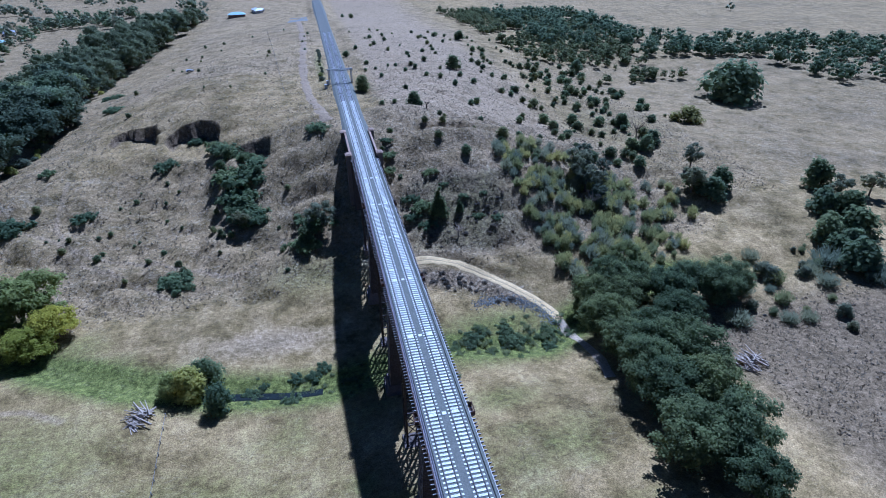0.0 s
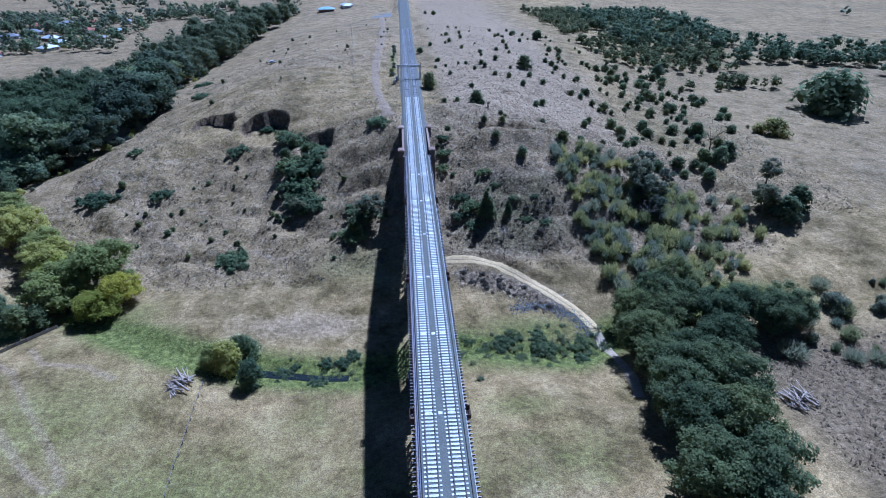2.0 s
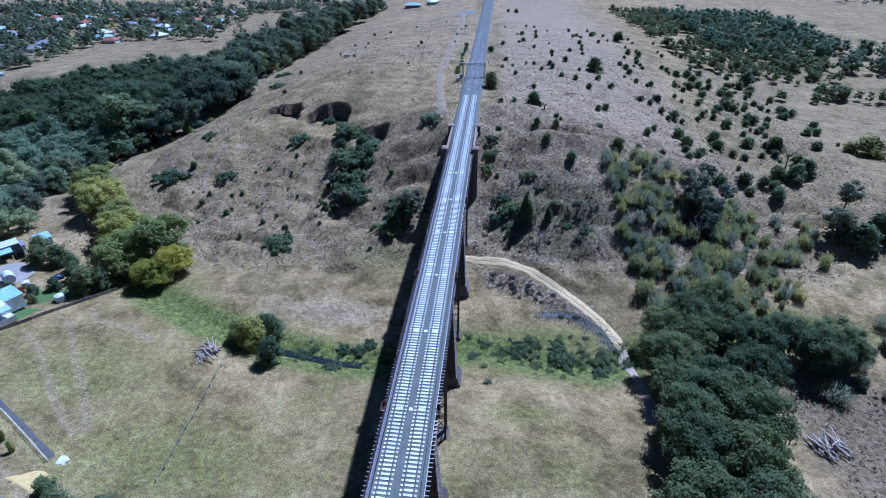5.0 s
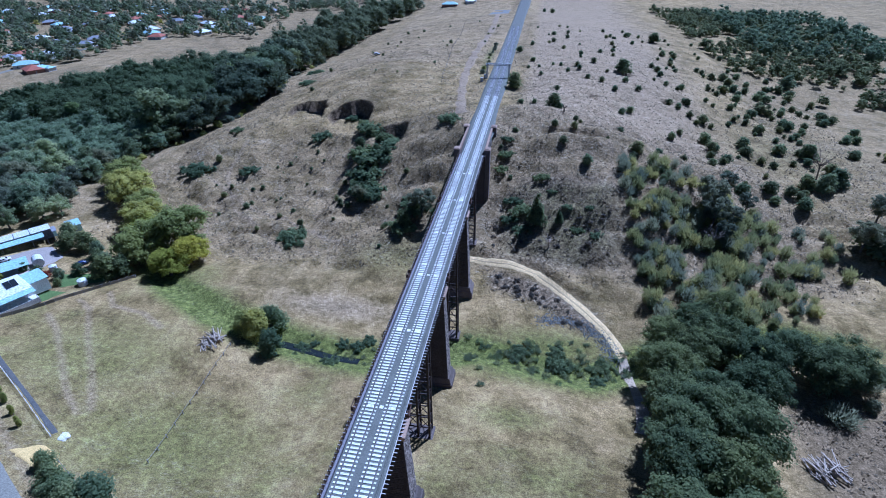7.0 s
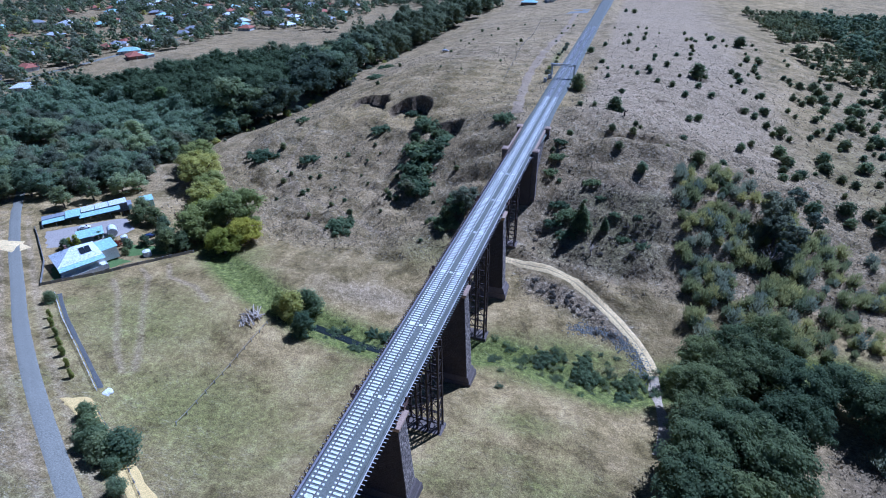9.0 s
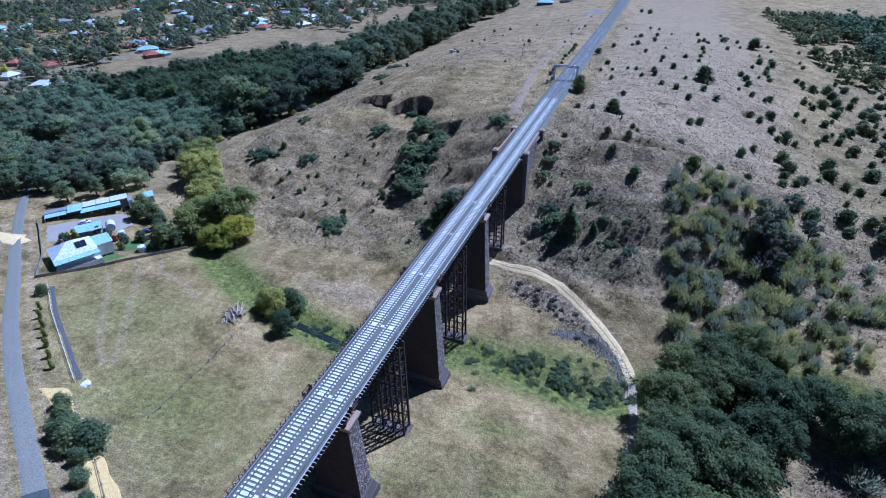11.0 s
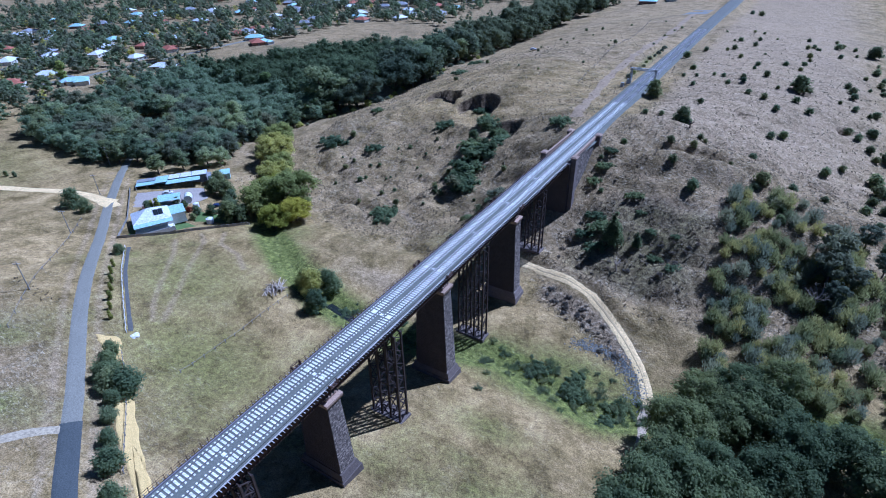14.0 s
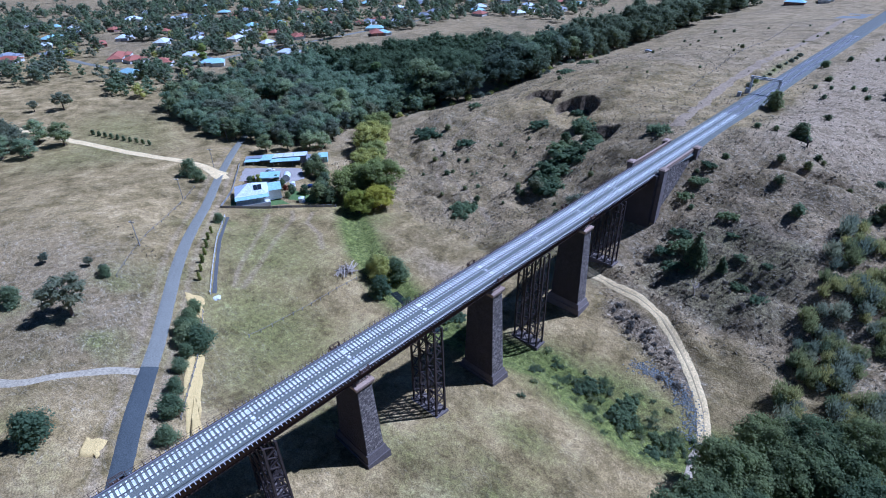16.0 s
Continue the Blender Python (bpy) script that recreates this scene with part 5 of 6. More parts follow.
wood_mass("distant_trees", "hazy distant trees beyond the town", scatter(32, 1700, (-2400, -90, 60, 1900), lambda x, y: (x < -880 or y > 640) and x < -110 - (y - 480) * 0.1 and noise.noise(Vector((x * 0.006, y * 0.006, 2))) > -0.12, (8, 16)), GUM_LEAF, 32, 26, 1.6, 5, 1.3)
wood_mass("valley_woods", "belt of dark trees across the far valley", scatter(33, 520, (185, 640, 255, 600), lambda x, y: abs((y - 395) + (x - 300) * 0.18 - 60 * (x < 260)) < 34 or (x > 360 and 255 < y < 330) or (x < 300 and 400 < y < 600 and x > 175 + (y - 400) * 0.05), (8, 15)), FOREST_LEAF, 33, 130, 0.7)
wood_mass("ridge_woods", "dense bush on the shaded side of the ridge", scatter(34, 620, (135, 260, 300, 620), lambda x, y: x > 150 + (y < 340) * 20 - (y - 300) * 0.04 and noise.noise(Vector((x * 0.02, y * 0.02, 9))) > -0.25, (4, 9)), SHRUB_LEAF, 34, 110, 0.6)
wood_mass("horizon_woods", "distant wooded country toward the horizon", scatter(35, 700, (-300, 1500, 620, 1700), lambda x, y: (x > 420 or (y > 900 and x > 60)) and noise.noise(Vector((x * 0.005, y * 0.005, 4))) > -0.05, (8, 15)), GUM_LEAF, 35, 26, 1.8, 5, 1.3)


def weeds():
    """Dry tufts over slopes and flats, too many to count."""
    g = np.random.default_rng(77)
    n = 190000
    x, y = g.uniform(-150, 175, n), np.abs(g.normal(0, 1, n)) * 170 - 5
    gr, ba, sc = cover(x, y)
    patch = lattice(x / 5.5, y / 5.5) * 0.6 + lattice(x / 1.9 + 9, y / 1.9) * 0.5
    keep = (sc > 0.2) & (g.random(n) < 1.1 * sc * patch) & (np.abs(x) > 6) & (off_line(x, y, TRACK) > 2.6) & (off_line(x, y, ROAD) > 5) & (y < 440)
    x, y = x[keep], y[keep]
    k = len(x)
    z = ground(x, y)
    v = []
    for j in range(2):
        a = g.random(k) * math.pi
        w = 0.1 + 0.22 * g.random(k)
        h = 0.15 + 0.5 * g.random(k) ** 2
        dx, dy = np.cos(a) * w, np.sin(a) * w
        ox, oy = g.normal(0, 0.2, k), g.normal(0, 0.2, k)
        lx, ly = g.normal(0, 0.25, k), g.normal(0, 0.25, k)
        v.append(np.stack([np.stack([x + ox - dx, y + oy - dy, z - 0.05], -1), np.stack([x + ox + dx, y + oy + dy, z - 0.05], -1), np.stack([x + ox + dx * 0.7 + lx, y + oy + dy * 0.7 + ly, z + h], -1), np.stack([x + ox - dx * 0.7 + lx, y + oy - dy * 0.7 + ly, z + h * 0.9], -1)], 1))
    v = np.concatenate(v).reshape(-1, 3)
    tagged(new("dry_weeds", quads_mesh("dry_weeds", v, np.arange(len(v)).reshape(-1, 4), DRY_STEM)), "dry straw-coloured weeds and grass tufts", "weeds", kind="stuff")


weeds()


# ---- dead trees, fallen wood and the wood heap ----
def dead_tree(x, y, h, seed, label, mat):
    g = random.Random(seed)
    bm = bmesh.new()
    top = Vector((g.uniform(-0.5, 0.5), g.uniform(-0.5, 0.5), h * 0.5))
    limb(bm, [Vector((0, 0, -0.6)), top * 0.5, top], [0.34, 0.26, 0.2], 7)
    for i in range(11):
        a, up = g.uniform(0, 6.28), g.uniform(0.55, 1.0)
        s = top * g.uniform(0.65, 1.0)
        e = Vector((math.cos(a) * h * 0.3, math.sin(a) * h * 0.3, h * up))
        mid = s.lerp(e, 0.5) + Vector((g.uniform(-0.4, 0.4), g.uniform(-0.4, 0.4), 0.2))
        limb(bm, [s, mid, e], [0.13, 0.08, 0.03], 5)
        for j in range(3):
            q = mid.lerp(e, g.random())
            limb(bm, [q, q + Vector((g.uniform(-1, 1), g.uniform(-1, 1), g.uniform(0.1, 1))) * h * 0.1], [0.05, 0.02], 4)
    ob = part("dead_tree", bm, mat, None, smooth=True)
    ob.matrix_basis = pose(x, y, gz(x, y))
    return tagged(ob, label, "dead tree")


dead_tree(141, 172, 15, 1, "tall bare dead tree above the thicket", BARK)
dead_tree(-183, 212, 15, 2, "bleached white dead tree at the woodland edge", DEADWOOD)
dead_tree(34, 176, 3.5, 3, "dark burnt stump with broken branches", IRON)
dead_tree(30, 104, 5, 4, "pale leaning dead tree on the slope", DEADWOOD)
dead_tree(84, 108, 9, 5, "grey dead tree inside the thicket", DEADWOOD)
dead_tree(66, 33, 11, 6, "bare grey branches among the oaks", DEADWOOD)


def log_pile(name, x, y, n, length, spread, rise, seed, label, turn):
    g = random.Random(seed)
    top = tagged(empty(name, pose(x, y, gz(x, y), 0, 0, turn)), label, "log pile")
    for i in range(n):
        a = g.gauss(0, 0.5)
        c = Vector((g.uniform(-spread, spread), g.uniform(-spread, spread) * 0.55, 0.12 + rise * g.random() * max(0, 1 - abs(i - n / 2) / n)))
        d = Vector((math.sin(a), math.cos(a), g.uniform(-0.06, 0.12))) * length * g.uniform(0.35, 0.6)
        r = g.uniform(0.1, 0.24)
        bm = bmesh.new()
        limb(bm, [c - d, c + Vector((0.1 * g.uniform(-1, 1), 0, 0.05)), c + d], [r, r * 0.9, r * 0.5], 6)
        part("log", bm, DEADWOOD, top, smooth=True)


log_pile("wood_heap", 88.5, 25, 52, 4.6, 3.4, 2.4, 5, "heap of bleached grey logs in the field", 20)
log_pile("fallen_branches", -65, 44, 34, 5.5, 3.0, 1.2, 6, "tangle of bleached fallen branches by the creek", 70)


# ---- farmstead beside the road ----
ROOF_WHITE = simple("pale_zinc_roof", (0.74, 0.78, 0.79), (0.82, 0.85, 0.86), 0.3, 0.45, 0.2, bumps=0.1)
ROOF_AQUA = simple("pale_aqua_roof", (0.36, 0.56, 0.56), (0.50, 0.70, 0.69), 0.3, 0.45, 0.1, bumps=0.1)
ROOF_GREY = simple("grey_sheet_roof", (0.22, 0.23, 0.25), (0.36, 0.37, 0.39), 0.3, 0.55, 0.1, bumps=0.1)
ROOF_RED = simple("red_tile_roof", (0.30, 0.10, 0.06), (0.42, 0.17, 0.11), 0.4, 0.8)
WALL_PALE = simple("pale_painted_wall", (0.55, 0.56, 0.52), (0.70, 0.70, 0.66), 0.4, 0.8)
WALL_BRICK = simple("brown_brick_wall", (0.22, 0.13, 0.09), (0.32, 0.2, 0.15), 0.8, 0.9)
DARK_GLASS = simple("dark_window_glass", (0.02, 0.025, 0.03), (0.03, 0.035, 0.04), 0.5, 0.15, bumps=0.0)
FENCE_WOOD = simple("grey_paling", (0.21, 0.2, 0.18), (0.34, 0.325, 0.295), 1.2, 0.9, random_tint=0.25)
WHITE_PAINT = simple("white_paint", (0.72, 0.72, 0.70), (0.82, 0.82, 0.80), 0.6, 0.6)
TANK = simple("white_water_tank", (0.66, 0.70, 0.72), (0.80, 0.83, 0.84), 0.6, 0.5)
CAR_WHITE = simple("white_car_paint", (0.75, 0.76, 0.77), (0.82, 0.82, 0.83), 0.5, 0.25, bumps=0.0)
CAR_BLUE = simple("dark_blue_car_paint", (0.03, 0.05, 0.12), (0.05, 0.07, 0.16), 0.5, 0.25, bumps=0.0)
TYRE = simple("black_rubber", (0.015, 0.015, 0.015), (0.03, 0.03, 0.03), 2.0, 0.8)
GRAVEL = simple("grey_gravel_yard", (0.30, 0.265, 0.225), (0.40, 0.355, 0.305), 0.4, 0.95, fine=12.0)
STRAW = simple("pale_straw_mulch", (0.52, 0.36, 0.12), (0.74, 0.55, 0.22), 0.9, 0.95)
LAWN = simple("watered_lawn", (0.07, 0.12, 0.03), (0.14, 0.19, 0.06), 0.7, 0.95)
ROCK = simple("pale_rock", (0.66, 0.65, 0.61), (0.82, 0.80, 0.76), 1.0, 0.9)
RUBBLE = simple("grey_rubble", (0.25, 0.26, 0.24), (0.42, 0.43, 0.40), 0.9, 0.95, random_tint=0.2)
SAIL = simple("cream_shade_sail", (0.62, 0.52, 0.42), (0.74, 0.64, 0.54), 0.8, 0.8)


def hip_roof(bm, x0, x1, y0, y1, z, rise, over=0.5, inset=None):
    """A hipped roof with its eaves at z and a ridge along the longer side."""
    x0, x1, y0, y1 = x0 - over, x1 + over, y0 - over, y1 + over
    w, d = x1 - x0, y1 - y0
    i = inset if inset is not None else min(w, d) / 2
    if w >= d:
        r = ((x0 + i, (y0 + y1) / 2), (x1 - i, (y0 + y1) / 2))
    else:
        r = (((x0 + x1) / 2, y0 + i), ((x0 + x1) / 2, y1 - i))
    lo = [bm.verts.new((*p, z)) for p in ((x0, y0), (x1, y0), (x1, y1), (x0, y1))]
    dn = [bm.verts.new((v.co.x, v.co.y, z - 0.14)) for v in lo]
    a, b = (bm.verts.new((*p, z + rise)) for p in r)
    if w >= d:
        fs = ((lo[0], lo[1], b, a), (lo[1], lo[2], b), (lo[2], lo[3], a, b), (lo[3], lo[0], a))
    else:
        fs = ((lo[0], lo[1], a), (lo[1], lo[2], b, a), (lo[2], lo[3], b), (lo[3], lo[0], a, b))
    for f in fs:
        bm.faces.new(f)
    for k in range(4):
        bm.faces.new((lo[k], dn[k], dn[(k + 1) % 4], lo[(k + 1) % 4]))
    bm.faces.new(dn[::-1])


def slab_roof(bm, x0, x1, y0, y1, za, zb, thick=0.12):
    vs = [bm.verts.new(p) for p in ((x0, y0, za), (x1, y0, za), (x1, y1, zb), (x0, y1, zb), (x0, y0, za - thick), (x1, y0, za - thick), (x1, y1, zb - thick), (x0, y1, zb - thick))]
    for f in ((0, 1, 2, 3), (7, 6, 5, 4), (4, 5, 1, 0), (5, 6, 2, 1), (6, 7, 3, 2), (7, 4, 0, 3)):
        bm.faces.new([vs[i] for i in f])


def add_window(parent, x, y, z, w, h, along_x=True):
    bm = bmesh.new()
    if along_x:
        box(bm, x - w / 2 - 0.08, x + w / 2 + 0.08, y - 0.06, y + 0.06, z - 0.08, z + h + 0.08)
    else:
        box(bm, x - 0.06, x + 0.06, y - w / 2 - 0.08, y + w / 2 + 0.08, z - 0.08, z + h + 0.08)
    f = part("window", bm, WHITE_PAINT, parent)
    bm = bmesh.new()
    if along_x:
        box(bm, x - w / 2, x + w / 2, y - 0.08, y + 0.08, z, z + h)
    else:
        box(bm, x - 0.08, x + 0.08, y - w / 2, y + w / 2, z, z + h)
    part("pane", bm, DARK_GLASS, f)


def angle_of(dx, dy):
    return math.degrees(math.atan2(dy, dx))


def farmhouse():
    x, y = -134, 40
    h = tagged(empty("farmhouse", pose(x, y, gz(x, y) + 0.2, 0, 0, angle_of(0.447, 0.894))), "pale weatherboard farmhouse with a white hipped metal roof", "house")
    bm = bmesh.new()
    box(bm, 0, 13, 2.2, 13.5, -1.8, 3.0)
    part("wall", bm, WHITE_PAINT, h)
    bm = bmesh.new()
    hip_roof(bm, 0, 13, 2.2, 13.5, 3.0, 3.2, 0.4)
    part("roof", bm, ROOF_WHITE, h, "white hipped metal roof")
    bm = bmesh.new()
    slab_roof(bm, -0.4, 13.4, -0.5, 2.0, 2.45, 2.95)
    part("verandah_roof", bm, ROOF_AQUA, h, "pale aqua verandah roof")
    for k in range(6):
        bm = bmesh.new()
        box(bm, k * 2.6 - 0.06, k * 2.6 + 0.06, -0.4, -0.28, -1.5, 2.4)
        part("verandah_post", bm, WHITE_PAINT, h)
    bm = bmesh.new()
    box(bm, -0.4, 13.4, -0.5, 2.2, -1.8, 0.0)
    part("verandah_floor", bm, WHITE_PAINT, h)
    bm = bmesh.new()
    box(bm, 13, 18.5, 5.0, 12.0, -1.8, 2.6)
    part("annex_wall", bm, WHITE_PAINT, h)
    bm = bmesh.new()
    slab_roof(bm, 12.9, 18.9, 4.6, 12.4, 2.75, 3.1)
    part("annex_roof", bm, ROOF_AQUA, h, "flat pale aqua annex roof")
    for wx in (2.0, 5.0, 8.5, 11.2):
        add_window(h, wx, 2.2, 0.9, 1.1, 1.3)
    for wy in (5.0, 9.5):
        add_window(h, 0.0, wy, 0.9, 1.2, 1.3, False)
    bm = bmesh.new()
    box(bm, 4.4, 5.2, 9.5, 10.2, 4.0, 6.6, bevel=0.03)
    part("chimney", bm, WALL_BRICK, h, "brick chimney")
    # solar panel on the roof slope
    for i in range(2):
        bm = bmesh.new()
        slab_roof(bm, 7.6 + i * 1.7, 9.2 + i * 1.7, 4.0, 6.4, 4.35, 5.65, 0.05)
        part("solar_panel", bm, DARK_GLASS, h, "dark solar panel")


farmhouse()


def long_shed():
    x, y = -172.5, 63.5
    s = tagged(empty("machinery_shed", pose(x, y, gz(-166, 78), 0, 0, angle_of(17, 22))), "long open-fronted farm shed with pale metal roofs", "shed")
    bm = bmesh.new()
    box(bm, 0, 30, 5.5, 9.0, -1.2, 3.0)
    box(bm, 0, 0.15, 0.5, 5.5, -1.2, 2.9)
    box(bm, 29.85, 30, 0.5, 5.5, -1.2, 2.9)
    part("wall", bm, ROOF_GREY, s)
    for a, b, y0, z, m in ((0, 8, 1.0, 2.9, ROOF_AQUA), (8, 13.5, 0.4, 3.5, ROOF_AQUA), (13.5, 18.5, 2.8, 3.6, ROOF_WHITE), (18.5, 23.5, 2.8, 3.6, ROOF_WHITE), (23.5, 30.2, 2.6, 3.7, ROOF_WHITE)):
        bm = bmesh.new()
        slab_roof(bm, a, b - 0.25, y0, 9.4, z, z - 0.5)
        part("roof_sheet", bm, m, s)
    bm = bmesh.new()
    slab_roof(bm, 12.5, 27.0, -0.6, 2.7, 2.6, 3.1)
    part("lean_to_roof", bm, ROOF_AQUA, s, "aqua lean-to roof")
    for k in range(7):
        bm = bmesh.new()
        box(bm, k * 4.6 - 0.08, k * 4.6 + 0.08, 0.45, 0.61, -1.2, 2.5)
        part("post", bm, FENCE_WOOD, s)


long_shed()


def small_shed(x, y, w, d, hgt, turn, roof, label, open_side=False):
    s = tagged(empty("garden_shed", pose(x, y, gz(x, y), 0, 0, turn)), label, "shed")
    if open_side:
        for px, py in ((0.1, 0.1), (w - 0.1, 0.1), (w - 0.1, d - 0.1), (0.1, d - 0.1)):
            bm = bmesh.new()
            box(bm, px - 0.07, px + 0.07, py - 0.07, py + 0.07, -1, hgt)
            part("post", bm, FENCE_WOOD, s)
    else:
        bm = bmesh.new()
        box(bm, 0, w, 0, d, -1, hgt)
        part("wall", bm, ROOF_AQUA, s)
        bm = bmesh.new()
        box(bm, w * 0.35, w * 0.65, -0.04, 0.06, -0.2, hgt - 0.4)
        part("door", bm, ROOF_GREY, s)
    bm = bmesh.new()
    slab_roof(bm, -0.25, w + 0.25, -0.25, d + 0.25, hgt + 0.05, hgt + 0.45)
    part("roof", bm, roof, s)


small_shed(-155, 94.5, 4.5, 5, 3.0, 52, ROOF_AQUA, "small pale aqua shed at the end of the yard")
small_shed(-150, 59.5, 8.5, 6.0, 2.7, 52, ROOF_AQUA, "open carport with an aqua roof", True)
small_shed(-160, 89, 3.5, 3.5, 2.3, 52, ROOF_GREY, "small dark grey garden shed")


def water_tank(x, y, r, h, lying, label):
    bm = bmesh.new()
    bmesh.ops.create_cone(bm, cap_ends=True, segments=24, radius1=r, radius2=r, depth=h)
    if not lying:
        bmesh.ops.create_cone(bm, cap_ends=True, segments=24, radius1=r * 1.03, radius2=0.15, depth=0.5, matrix=Matrix.Translation((0, 0, h / 2 + 0.25)))
    for k in range(5):
        bmesh.ops.create_cone(bm, cap_ends=False, segments=24, radius1=r + 0.04, radius2=r + 0.04, depth=0.08, matrix=Matrix.Translation((0, 0, -h / 2 + h * (k + 0.5) / 5)))
    ob = part("water_tank", bm, TANK, None, smooth=False)
    ob.matrix_basis = pose(x, y, gz(x, y) + (r if lying else h / 2), 90 if lying else 0, 0, 52 if lying else 0)
    tagged(ob, label, "water tank")


water_tank(-147, 71.5, 1.7, 4.2, True, "white ribbed cylindrical water tank on the yard")
water_tank(-124, 64.5, 1.4, 2.0, False, "small pale round water tank in the garden")
water_tank(-140, 70, 1.2, 1.9, False, "small round garden tank")


def shade_sail(x, y):
    s = tagged(empty("shade_sail", pose(x, y, gz(x, y), 0, 0, 35)), "cream triangular shade sail on posts", "shade sail")
    tops = ((0, 0, 3.4), (5.5, 0.6, 2.6), (5.0, 5.0, 3.3), (0.2, 4.6, 2.5))
    n = 8
    vs, fs = [], []
    a, b, c, d = (Vector(t) for t in tops)
    for i in range(n + 1):
        for j in range(n + 1):
            u, v = i / n, j / n
            p = a.lerp(b, u).lerp(d.lerp(c, u), v)
            sag = 16 * u * (1 - u) * v * (1 - v)
            mid = (a + b + c + d) / 4
            edge = 4 * max(u * (1 - u), v * (1 - v)) - 4 * min(u * (1 - u), v * (1 - v))
            p = p.lerp(mid, 0.12 * edge * (1 - sag))
            vs.append((p.x, p.y, p.z - 0.2 * sag))
    for i in range(n):
        for j in range(n):
            q = i * (n + 1) + j
            fs.append((q, q + 1, q + n + 2, q + n + 1))
    mesh_object("canvas", vs, fs, SAIL, s, smooth=True)
    for t in tops:
        bm = bmesh.new()
        beam(bm, (t[0], t[1], -0.5), (t[0], t[1], t[2] + 0.1), 0.12)
        part("post", bm, STEEL, s)


shade_sail(-142, 55.5)


def car(x, y, turn, paint, label):
    c = tagged(empty("parked_car", pose(x, y, gz(x, y) + 0.02, 0, 0, turn)), label, "car")
    bm = bmesh.new()
    side = ((-2.15, 0.35), (2.15, 0.35), (2.2, 0.75), (1.25, 0.95), (0.55, 1.45), (-1.2, 1.48), (-1.95, 0.98), (-2.2, 0.85))
    a = [bm.verts.new((px, -0.85, pz)) for px, pz in side]
    b = [bm.verts.new((px, 0.85, pz)) for px, pz in side]
    bm.faces.new(a)
    bm.faces.new(b[::-1])
    for k in range(len(side)):
        j = (k + 1) % len(side)
        bm.faces.new((a[j], a[k], b[k], b[j]))
    bmesh.ops.bevel(bm, geom=list(bm.edges), offset=0.09, segments=2, affect="EDGES")
    body = part("body", bm, paint, c, smooth=True)
    bm = bmesh.new()
    slab_roof(bm, 0.62, 1.2, -0.7, 0.7, 1.4, 1.4, 0.03)
    for v in bm.verts:
        v.co.z -= (v.co.x - 0.62) * 0.68 - 0.03
    part("windscreen", bm, DARK_GLASS, c)
    for s in (-1, 1):
        bm = bmesh.new()
        box(bm, -1.5, 0.6, s * 0.86 - 0.02, s * 0.86 + 0.02, 1.02, 1.36, (0.25, 0))
        part("side_window", bm, DARK_GLASS, c)
        for wx in (-1.35, 1.35):
            bm = bmesh.new()
            bmesh.ops.create_cone(bm, cap_ends=True, segments=16, radius1=0.33, radius2=0.33, depth=0.22, matrix=pose(wx, s * 0.8, 0.33, 90, 0, 0))
            part("wheel", bm, TYRE, c)


car(-134, 76, 60, CAR_BLUE, "dark blue parked car behind the garden")
car(-88, 305, 20, CAR_WHITE, "small white car parked on the open hillside")
car(-160, 70.5, 52, CAR_WHITE, "white utility parked before the shed")


def flat_patch(name, pts, mat, lift, label, category, kind="structure"):
    """A ground cover laid over the land inside a rough outline."""
    cx, cy = sum(p[0] for p in pts) / len(pts), sum(p[1] for p in pts) / len(pts)
    g = random.Random(len(pts) * 7 + int(cx))
    ring = []
    for k in range(len(pts)):
        (ax, ay), (bx, by) = pts[k], pts[(k + 1) % len(pts)]
        for j in range(5):
            t = j / 5
            ring.append((ax + (bx - ax) * t + g.uniform(-0.35, 0.35), ay + (by - ay) * t + g.uniform(-0.35, 0.35)))
    vs, fs, levels = [], [], 6
    for q in range(levels):
        f = 1 - q / levels
        for px, py in ring:
            xx, yy = cx + (px - cx) * f, cy + (py - cy) * f
            vs.append((xx, yy, gz(xx, yy) + (lift if q else -0.1)))
    m = len(ring)
    vs.append((cx, cy, gz(cx, cy) + lift))
    for q in range(levels - 1):
        for k in range(m):
            fs.append((q * m + k, q * m + (k + 1) % m, (q + 1) * m + (k + 1) % m, (q + 1) * m + k))
    for k in range(m):
        fs.append(((levels - 1) * m + k, (levels - 1) * m + (k + 1) % m, len(vs) - 1))
    tagged(mesh_object(name, vs, fs, mat, smooth=True), label, category, kind=kind)


flat_patch("gravel_yard", ((-172, 62), (-154, 86), (-144, 80), (-143, 66), (-158, 52)), GRAVEL, 0.1, "grey gravel farmyard between shed and house", "yard")
flat_patch("lane_mouth", ((-163, 45), (-169, 54), (-176, 52), (-184, 50.5), (-184, 47), (-174, 46)), DIRT, 0.16, "white gravel flaring where the lane meets the road", "lane")
flat_patch("lawn", ((-136, 36), (-150, 48), (-143, 58), (-124, 60), (-128, 50)), LAWN, 0.08, "watered green lawn around the farmhouse", "lawn")
flat_patch("lawn", ((-130, 60), (-136, 68), (-122, 74), (-116, 70)), LAWN, 0.08, "watered green lawn beside the garden", "lawn")
flat_patch("verge_mulch", ((-81, -3), (-76, 0.5), (-70, -3), (-66, -5), (-70, -6), (-77, -5)), STRAW, 0.16, "pale straw mulch strip along the roadside planting", "mulch")
ribbon("fresh_asphalt", ((40, -66), (0, -50), (-27, -36.8), (-52, -23.7)), 4.6, simple("fresh_asphalt", (0.06, 0.068, 0.068), (0.085, 0.094, 0.092), 0.2, 0.85, fine=20.0), 0.2, "newly laid dark asphalt on the road", "road")
